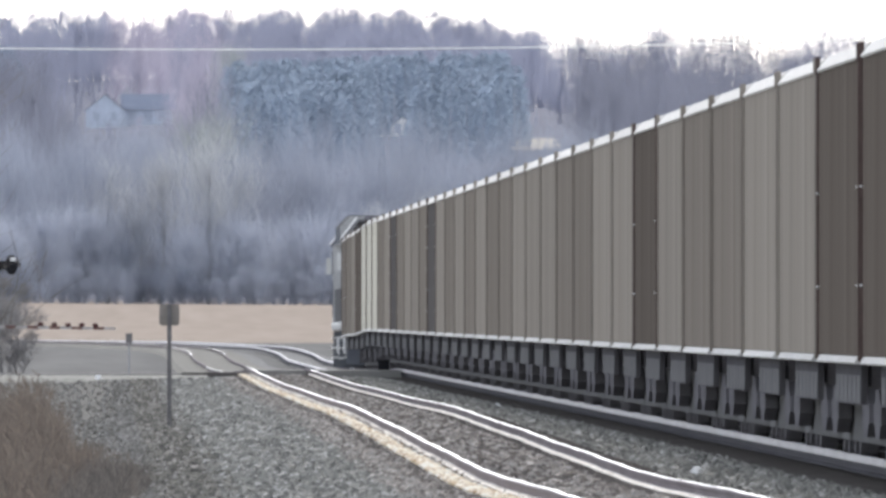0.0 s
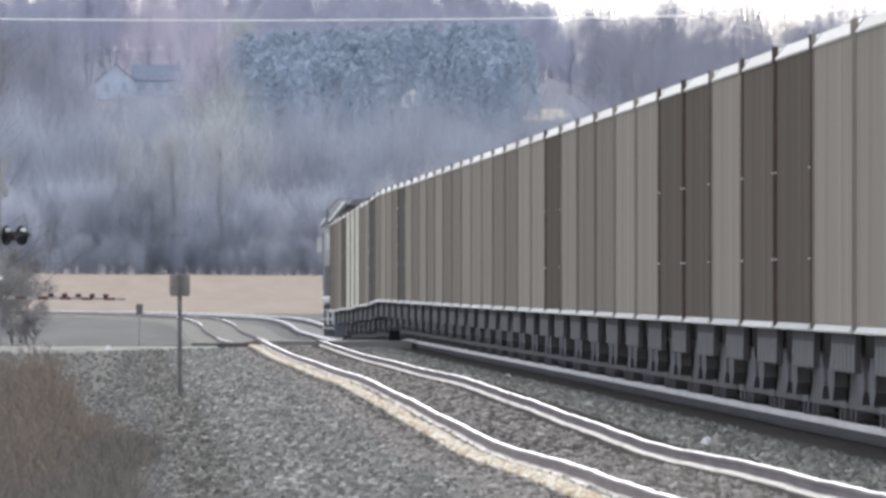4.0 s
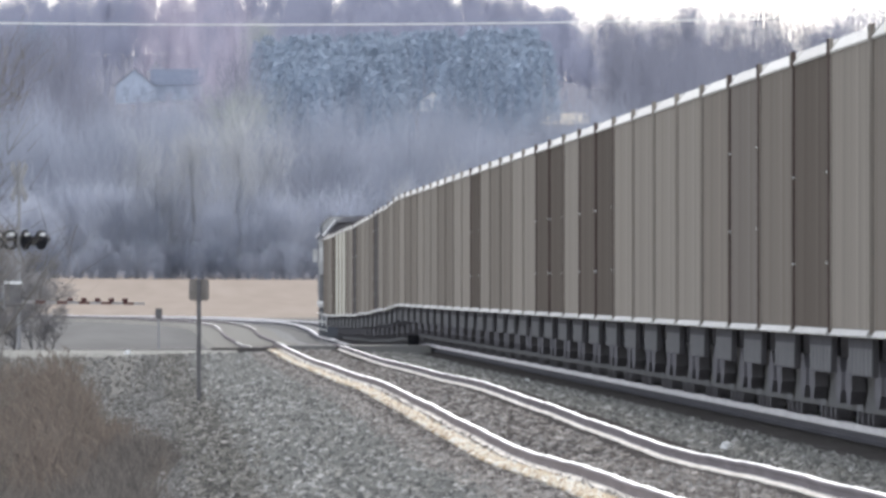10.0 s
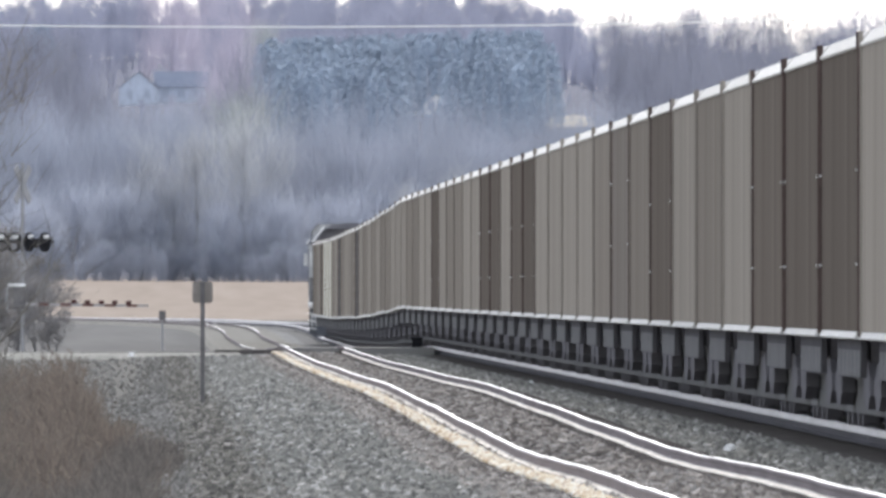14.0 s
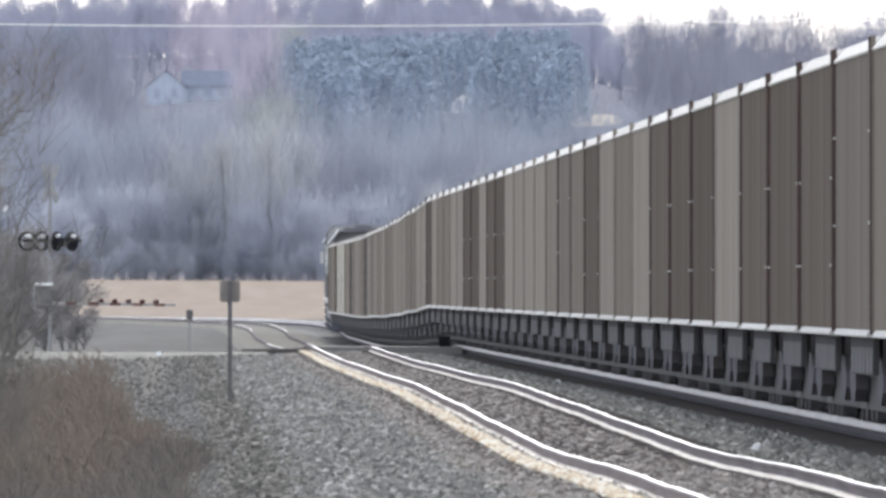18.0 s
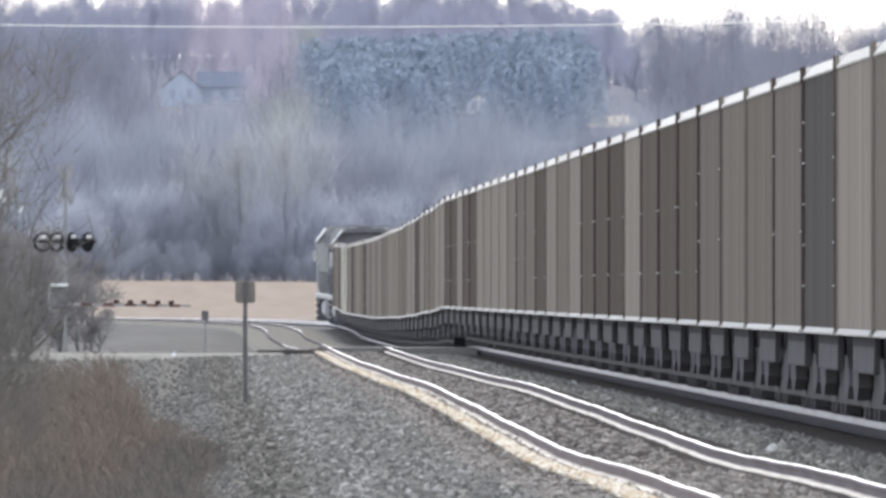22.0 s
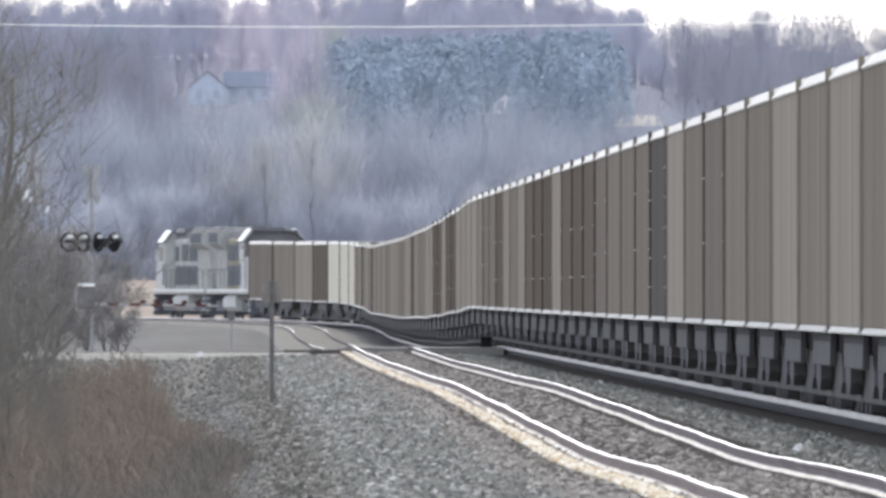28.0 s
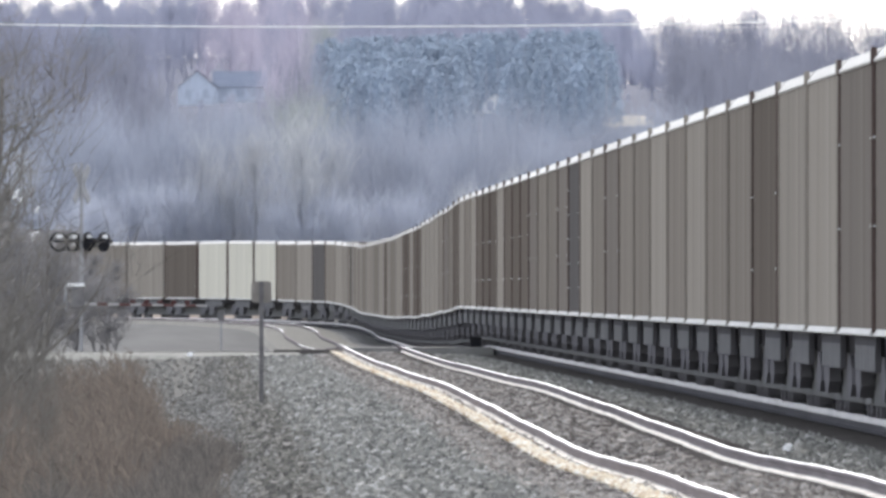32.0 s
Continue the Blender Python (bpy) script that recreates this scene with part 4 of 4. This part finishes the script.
def build_woods():
    rng = random.Random(7)

    def place(kinds, x, y, s, used):
        k = kinds[rng.randrange(len(kinds))]
        m = pose(x, y * K, ground_z(x, y * K) - 0.1, 0, 0, rng.uniform(0, 360))
        if k not in used:
            used.add(k)
            k.matrix_basis = m @ Matrix.Diagonal((s, s, s, 1))
            return k
        o = copy_thing(k, m)
        o.scale = (s, s, s)
        return o

    used = set()
    near = [plant_kind("bare_tree", "bare winter tree at the field's edge, greyed by haze", "tree", "edge trees", bare_tree(20 + i, 11.5, 0.28, 1500, 0.06, 13, 0.011, 0, 1.3, 0.08, 0.26), M_BARK, M_TWIG) for i in range(4)]
    pale = [plant_kind("sycamore_tree", "bare pale-barked sycamore at the field's edge", "tree", "pale trees", bare_tree(40 + i, 11.5, 0.20, 900, 0.4, 12, 0.016, 0, 1.0, 0.06, 0.24), M_PALE, M_PALE) for i in range(2)]
    olive = [plant_kind("willow_tree", "budding olive-green willow among bare trees", "tree", "", bare_tree(50, 12, 0.30, 1600, 0.3, 12, 0.02, 0, 0.5, 0.06, 0.2), M_BARK, M_OLIVE)]
    far = [bare_tree(60 + i, 12, 0.28, 900, 0.08, 8, 0.02, 0, 1.5, 0.08, 0.28) for i in range(5)]
    thin = [bare_tree(70 + i, 13, 0.26, 420, 0.12, 10, 0.05, 0, 1.1, 0.05, 0.2) for i in range(4)]
    crest = [(np.array(w.v + t.v), w.f + [tuple(q + len(w.v) for q in g) for g in t.f]) for w, t in thin]
    pools = [(np.array(w.v + t.v), w.f + [tuple(q + len(w.v) for q in g) for g in t.f]) for w, t in far]
    pines = [plant_kind("conifer_tree", "conifer in a hillside grove, hazed to pale blue", "tree", "conifer grove", conifer(80 + i, 11), M_BARK, M_PINE) for i in range(3)]
    # belt at the far edge of the straw field
    for row in range(4):
        y = 1500 + row * 36
        x = -26 + rng.uniform(0, 2)
        while x < 66:
            place(near, x, y + rng.uniform(-9, 9) * (0.4 if row == 0 else 1), rng.uniform(0.78, 1.06), used)
            x += rng.uniform(1.6, 2.8)
    for x, s in ((7.6, 1.0), (9.6, 0.95), (0.0, 0.9), (3.9, 0.95), (1.6, 0.72), (2.6, 0.6), (24, 0.7), (20, 0.6), (-14, 0.8)):
        place(pale, x, 1492 + rng.uniform(-3, 3), s, used)
    place(olive, 7.6, 1516, 1.12, used)
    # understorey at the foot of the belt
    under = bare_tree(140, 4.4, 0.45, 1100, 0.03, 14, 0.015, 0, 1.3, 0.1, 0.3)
    brush = plant_kind("understorey_bush", "dense leafless brush, paled to lift the shade under the edge trees", "shrub", "understorey", under, M_BRUSH, M_BRUSH)
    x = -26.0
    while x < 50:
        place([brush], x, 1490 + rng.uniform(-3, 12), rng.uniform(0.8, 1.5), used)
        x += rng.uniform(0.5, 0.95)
    low = plant_kind("low_bush", "low grey leafless bush at the edge of the straw field", "shrub", "field edge bushes", bare_tree(141, 4.2, 0.5, 900, 0.02, 14, 0.015, 0, 1.2, 0.1, 0.3), M_TWIG, M_TWIG)
    x = -26.0
    while x < 32:
        place([low], x, 1483 + rng.uniform(-2, 4), rng.uniform(0.3, 0.6), used)
        x += rng.uniform(0.3, 0.5)
    # hill
    heaps = {"blue": [[], [], 0], "red": [[], [], 0], "low": [[], [], 0]}
    for y, step in ((1680, 3.2), (1760, 3.0), (1850, 3.0), (1960, 3.0), (2080, 3.0), (2200, 3.0), (2330, 3.2), (2480, 3.4), (2640, 3.4), (2800, 3.4), (2960, 3.6), (3120, 3.6), (3280, 3.2), (3400, 2.2), (3450, 1.9), (3500, 1.9), (3525, 1.0), (3550, 1.9), (3600, 1.9), (3615, 0.9), (3650, 1.5), (3690, 1.5)):
        x = -0.0125 * y - 4
        while x < 0.041 * y:
            u = x / y
            s = rng.uniform(0.7, 1.15) * (0.85 if y > 2900 else 1) if y < 3390 else rng.uniform(0.6, 1.0) if u < 0.022 else rng.uniform(0.28, 0.66)
            if 0.0050 < u < 0.0240 and y < 2790:
                s *= 0.30 if y < 2250 else 0.1
            if -0.0022 < u < 0.0036 and 1700 < y < 2900:
                s *= 0.28 if y > 2250 else 0.45
            if -8 < x < 13 and 2780 < y < 2900:
                s *= 0.6
            if y > 3620:
                s = rng.uniform(0.3, 0.48)
            if y in (3525, 3615):
                s = rng.uniform(0.16, 0.26)
            pool = crest if y > 3390 else pools
            v, f = pool[rng.randrange(len(pool))]
            a = rng.uniform(0, 6.283)
            yy = y + rng.uniform(-30, 30)
            if -5 < x < 11 and 2835 < yy < 2900:
                yy = 2830
            r = v * s
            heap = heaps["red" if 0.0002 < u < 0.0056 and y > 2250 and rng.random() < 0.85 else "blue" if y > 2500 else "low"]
            heap[0].append(np.stack([r[:, 0] * math.cos(a) - r[:, 1] * math.sin(a) + x, r[:, 0] * math.sin(a) + r[:, 1] * math.cos(a) + yy * K, r[:, 2] + ground_z(x, yy * K) - 0.1], -1))
            heap[1].extend(tuple(i + heap[2] for i in q) for q in f)
            heap[2] += len(v)
            x += step * rng.uniform(0.6, 1.4)
    looks = {"red": (M_TWIG_RED, "reddish budding woods below the hill's crest"), "blue": (M_TWIG_FAR, "leafless woods covering the upper hill, hazed to blue-grey"),
             "low": (M_TWIG_LOW, "leafless woods on the lower hillside, hazed and dimmed in colour")}
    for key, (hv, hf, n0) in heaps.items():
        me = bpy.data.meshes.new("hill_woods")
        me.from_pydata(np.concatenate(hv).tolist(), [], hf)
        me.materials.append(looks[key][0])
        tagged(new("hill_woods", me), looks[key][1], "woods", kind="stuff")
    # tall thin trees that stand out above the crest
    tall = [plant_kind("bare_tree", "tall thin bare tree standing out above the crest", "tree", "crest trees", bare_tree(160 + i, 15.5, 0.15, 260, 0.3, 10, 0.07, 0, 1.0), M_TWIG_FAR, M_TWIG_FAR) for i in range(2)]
    for x, s in ((98, 1.0), (100.8, 0.92), (86, 0.8), (109, 0.85), (119, 0.95), (124, 0.9), (130, 1.0), (66, 0.9), (68.5, 0.8), (-8, 0.85)):
        place(tall, x, 3500 + rng.uniform(-20, 20), s, used)
    for i in range(22):
        place(tall, 76 + 3 * i + rng.uniform(-1, 1), 3500 + rng.uniform(-20, 20), rng.uniform(0.42, 0.75), used)
    for x, s in ((-15.2, 1.05), (-13.2, 1.2), (-11.6, 0.95)):
        place(pines, x, 2640 + rng.uniform(-10, 10), s, used)
    place(olive, 16.4, 2655, 0.95, used)
    place(olive, 15.0, 2670, 0.8, used)
    for row in range(10):
        y = 2375 + 45 * row
        x = 0.0064 * y + rng.uniform(-1, 1)
        while x < 0.0203 * y + rng.uniform(-3, 2):
            size = rng.uniform(0.78, 0.96)
            if y < 2610 and any(abs(x / y - hx / 2600) * 2600 < w / 2 + 0.5 for hx, w in OUTBUILDINGS):
                size = 0.16 + 0.0009 * max(0, 2555 - y)
            place(pines, x, y + rng.uniform(-10, 10), size, used)
            x += rng.uniform(1.2, 2.1)


build_woods()


def build_clearing():
    xs, ys = [51 + 1.2 * i for i in range(6)], [K * (2490 + 12 * i) for i in range(6)]
    vs = [(x + 0.6 * math.sin(y), y, ground_z(x, y) + 0.25) for y in ys for x in xs]
    fs = [(j * 6 + i, j * 6 + i + 1, j * 6 + 7 + i, j * 6 + 6 + i) for j in range(5) for i in range(5)]
    tagged(new("straw_clearing", Shape().add(vs, fs).mesh("straw_clearing", M_STRAW)), "small pale straw clearing on the wooded hill", "clearing", kind="structure")


build_clearing()


def build_houses():
    def house(x, y, w, d, h, label, mat=M_HOUSE):
        z = ground_z(x, y) - 0.2
        t = thing("house", label, "house", "hill houses")
        ring = [(x - w / 2, z), (x + w / 2, z), (x + w / 2, z + h), (x, z + h + w * 0.42), (x - w / 2, z + h)]
        b = part("wall", Shape().side_prism(ring, y, y + d), mat, t)
        part("roof", Shape().add([(x - w / 2 - 0.3, y - 0.4, z + h - 0.08), (x, y - 0.4, z + h + w * 0.42 + 0.15), (x + w / 2 + 0.3, y - 0.4, z + h - 0.08),
                                  (x - w / 2 - 0.3, y + d + 0.4, z + h - 0.08), (x, y + d + 0.4, z + h + w * 0.42 + 0.15), (x + w / 2 + 0.3, y + d + 0.4, z + h - 0.08)], [(0, 1, 4, 3), (1, 2, 5, 4)]), M_ROOF, t, "slate-grey roof")
        for dx in (-w * 0.22, w * 0.22):
            part("window", Shape().box(x + dx - 0.45, x + dx + 0.45, y - 0.06, y - 0.01, z + h * 0.45, z + h * 0.45 + 1.2), M_HAZED_GLASS, t, "window paled by haze")
        return t
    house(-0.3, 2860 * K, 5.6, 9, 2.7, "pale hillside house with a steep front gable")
    y = 2867 * K
    z = ground_z(4.5, y)
    wing = thing("house", "long low house wing under a dark slate roof", "house", "hill houses")
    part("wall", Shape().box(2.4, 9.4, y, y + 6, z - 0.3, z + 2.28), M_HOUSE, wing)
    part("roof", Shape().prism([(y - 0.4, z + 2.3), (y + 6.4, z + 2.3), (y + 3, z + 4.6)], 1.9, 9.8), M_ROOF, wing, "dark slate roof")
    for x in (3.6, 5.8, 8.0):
        part("window", Shape().box(x - 0.5, x + 0.5, y - 0.08, y - 0.02, z + 0.9, z + 2.0), M_HAZED_GLASS, wing, "window paled by haze")
    for x, w in OUTBUILDINGS:
        house(x, 2600 * K, w, 4, 1.5, "small bright outbuilding before the conifer grove", M_LITTER)


build_houses()


def build_weeds():
    rng = random.Random(3)
    s = Shape()
    for i in range(19000):
        y = rng.uniform(205, 330)
        x = -6 + 6.35 * rng.random() ** 0.8 - 0.15 * max(0, (y - 300) / 10)
        y *= K
        edge = max(0.25, min(1, (0.25 - x) / 1.2))
        z = ground_z(x, y) - 0.03
        h = rng.uniform(0.3, 1.0) * (0.8 + 0.9 * noise.noise((x * 1.1, y * 0.05, 0))) * edge * 1.25
        d = Vector((rng.gauss(0, 0.16), rng.gauss(0, 0.1), 1)) * h
        s.strip((x, y, z), Vector((x, y, z)) + d, 0.006, 0.002, (1, 0, 0))
        if h > 0.6:
            for _ in range(3):
                o = Vector((x, y, z)) + d * rng.uniform(0.5, 0.95)
                s.strip(o, o + Vector((rng.gauss(0, 0.09), rng.gauss(0, 0.06), rng.uniform(0.03, 0.2))), 0.010, 0.004, (0.9, 0, 0.4))
    tagged(new("dry_weeds", s.mesh("dry_weeds", M_WEED)), "tall dry brown weeds beside the ballast", "weeds", kind="stuff")


build_weeds()


def build_bramble():
    """Low dark leafless bramble between the weeds and the stones."""
    rng = random.Random(31)
    s = Shape()
    for i in range(15000):
        y = K * rng.uniform(176, 262)
        x = 0.95 - 2.6 * rng.random() ** 1.3 - 0.011 * max(0, y / K - 215)
        if noise.noise((x * 1.4, y * 0.05, 5)) < -0.12 + 0.35 * max(0, x - 0.1):
            continue
        z = ground_z(x, y)
        h = rng.uniform(0.12, 0.5) * max(0.25, min(1, (1.0 - x) / 0.9))
        o = Vector((x, y, z))
        d = Vector((rng.gauss(0, 0.45), rng.gauss(0, 0.3), 1)) * h
        s.strip(o, o + d, 0.005, 0.003, (1, 0, 0))
        s.strip(o + d * 0.6, o + d * 0.6 + Vector((rng.gauss(0, 0.12), 0, rng.uniform(0.0, 0.12))), 0.006, 0.003, (0.7, 0, 0.7))
    for i in range(6000):
        y = K * rng.uniform(214, 248)
        x = rng.uniform(-3.3, -1.15) + 0.35 * noise.noise((0, y * 0.1, 2))
        o = Vector((x, y, ground_z(x, y)))
        d = Vector((rng.gauss(0, 0.4), rng.gauss(0, 0.3), 1)) * rng.uniform(0.15, 0.62)
        s.strip(o, o + d, 0.005, 0.003, (1, 0, 0))
        s.strip(o + d * 0.6, o + d * 0.6 + Vector((rng.gauss(0, 0.14), 0, rng.uniform(0.0, 0.14))), 0.006, 0.003, (0.7, 0, 0.7))
    tagged(new("low_bramble", s.mesh("low_bramble", M_BRAMBLE)), "low dark leafless bramble at the edge of the stones", "bramble", kind="stuff")


build_bramble()


def build_shrubs():
    rng = random.Random(11)
    kinds = [plant_kind("bare_shrub", "tall bare shrub with thin dark branches beside the track", "shrub", "trackside shrubs", bare_tree(90 + i, 5.2, 0.40, 800, 0.06, 12, 0.006), M_SHRUB, M_SHRUB) for i in range(2)]
    spots = [(-3.3, 265, 0.95), (-2.75, 284, 0.55), (-3.6, 252, 1.1), (-3.2, 300, 0.8), (-4.2, 270, 1.2), (-2.6, 306, 0.4), (-2.45, 262, 0.34), (-2.9, 244, 0.5), (-3.9, 290, 1.1), (-2.2, 250, 0.22), (-1.6, 244, 0.18), (-1.0, 238, 0.15), (-2.75, 262, 1.12), (-3.05, 250, 1.2), (-2.5, 240, 0.6), (-2.0, 228, 0.36), (-2.3, 225, 0.44), (-1.75, 215, 0.3), (-2.1, 210, 0.4), (-1.5, 205, 0.24), (-2.5, 232, 0.5)]
    for i, (x, y, s) in enumerate(spots):
        m = pose(x, y * K, ground_z(x, y * K) - 0.05, 0, 0, rng.uniform(0, 360))
        if i < 2:
            o = kinds[i]
            o.matrix_basis = m
        else:
            o = copy_thing(kinds[i % 2], m)
        o.scale = (s, s, s)
    thick = plant_kind("grey_thicket", "grey leafless thicket behind the crossing signal", "shrub", "crossing thicket", bare_tree(130, 3.2, 0.5, 1800, 0.05, 12, 0.02), M_THICKET, M_THICKET)
    spots = [(-4.2, 548, 1.0), (-5.0, 556, 1.2), (-3.4, 552, 0.8), (-5.9, 545, 1.3), (-2.6, 560, 0.75), (-6.8, 550, 1.3), (-4.5, 562, 1.0), (-3.0, 566, 0.8)]
    for i, (x, y, s) in enumerate(spots):
        m = pose(x, y * K, ground_z(x, y * K) - 0.05, 0, 0, rng.uniform(0, 360))
        o = thick if i == 0 else copy_thing(thick, m)
        o.matrix_basis = m
        o.scale = (s, s, s)


build_shrubs()


def bed_left(x, y):
    u = min(1, max(0, (2.9 - x) / 3.2))
    return (-0.22 + sag(y)) * (1 - u) + (ground_z(x, y) + 0.02) * u if x < 2.9 else -0.225 + sag(y)


def build_stones():
    scatter_stones("shoulder_ballast", M_STONE_DIRTY, 9000, 0.55, 1.4, 140, 520, bed_left, 0.066, 12, "dirty grey crushed stones on the ballast shoulder")
    scatter_stones("ballast_stones", M_STONE, 23500, 1.2, 3.42, 140, 520, bed_left, 0.066, 1, "loose grey crushed stones beside the empty track")
    scatter_stones("verge_stones", M_STONE_SOIL, 6500, -5.0, -0.6, 320, 500, lambda x, y: ground_z(x, y), 0.06, 6, "scattered grey stones on the trackside soil")
    scatter_stones("track_stones", M_STONE_RUST, 16000, 3.5, 5.5, 140, 520, lambda x, y: -0.155 + sag(y) - 0.22 * max(0, x - 4.9), 0.056, 2, "rust-stained crushed stones between the rails")
    scatter_stones("shoulder_stones", M_STONE_RUST, 12000, 2.75, 3.36, 140, 500, lambda x, y: bed_left(x, y) + 0.05 * min(1, max(0, (x - 2.75) / 0.35)), 0.055, 7, "rust-stained stones on the ballast shoulder")
    scatter_stones("middle_stones", M_STONE, 20000, 5.55, 7.5, 140, 520, lambda x, y: -0.225 + sag(y) * (7.5 - x) / 2 - 0.16 * max(0, x - 6.9), 0.066, 3, "loose grey crushed stones between the tracks")


for x_edge, n_edge in ((0.25, 3000), (-0.1, 1700), (-0.45, 900), (-0.8, 450)):
    scatter_stones("edge_stones", M_STONE_SOIL, n_edge, x_edge, x_edge + 0.36, 140, 515, bed_left, 0.055, 8 + n_edge, "scattered stones on the dark trackside soil")
build_stones()
for x_ridge, n_ridge, seed_ridge in ((X_NEAR - 0.75 - 0.25, 11000, 4),):
    scatter_stones("ridge_stones", M_STONE_TAN, n_ridge, x_ridge - 0.1, x_ridge + 0.09, 140, 515, lambda x, y: -0.125 + sag(y), 0.034, seed_ridge, "tan fine stones banked along the rail")

# ---- what moves ----


def on_track(s):
    p, a = line(s, X_TRAIN)
    z0, z1 = dip(s - 3), dip(s + 3)
    return Matrix.Translation(p) @ Matrix.Rotation(math.pi / 2 + a, 4, "Z") @ Matrix.Rotation(-math.atan2(z1 - z0, 6), 4, "Y")


def motions():
    """The whole train rolls away at one speed; the second locomotive runs backward."""
    about = Matrix.Rotation(math.pi, 4, "Z")
    riders = [(lead_loco, NOSE - LOCO / 2, Matrix()), (second_loco, NOSE - 1.5 * LOCO, about)]
    riders += [(c, FIRST - LENGTH * (i + 0.5), Matrix()) for i, c in enumerate(cars)]
    for ob, s0, turn in riders:
        times = [0.0]
        while times[-1] < 32:
            s = s0 + SPEED * times[-1]
            times.append(min(32.0, times[-1] + (1.0 if s > 470 * K else 4.0)))
        walk(ob, [(t, on_track(s0 + SPEED * t) @ turn) for t in times])


motions()
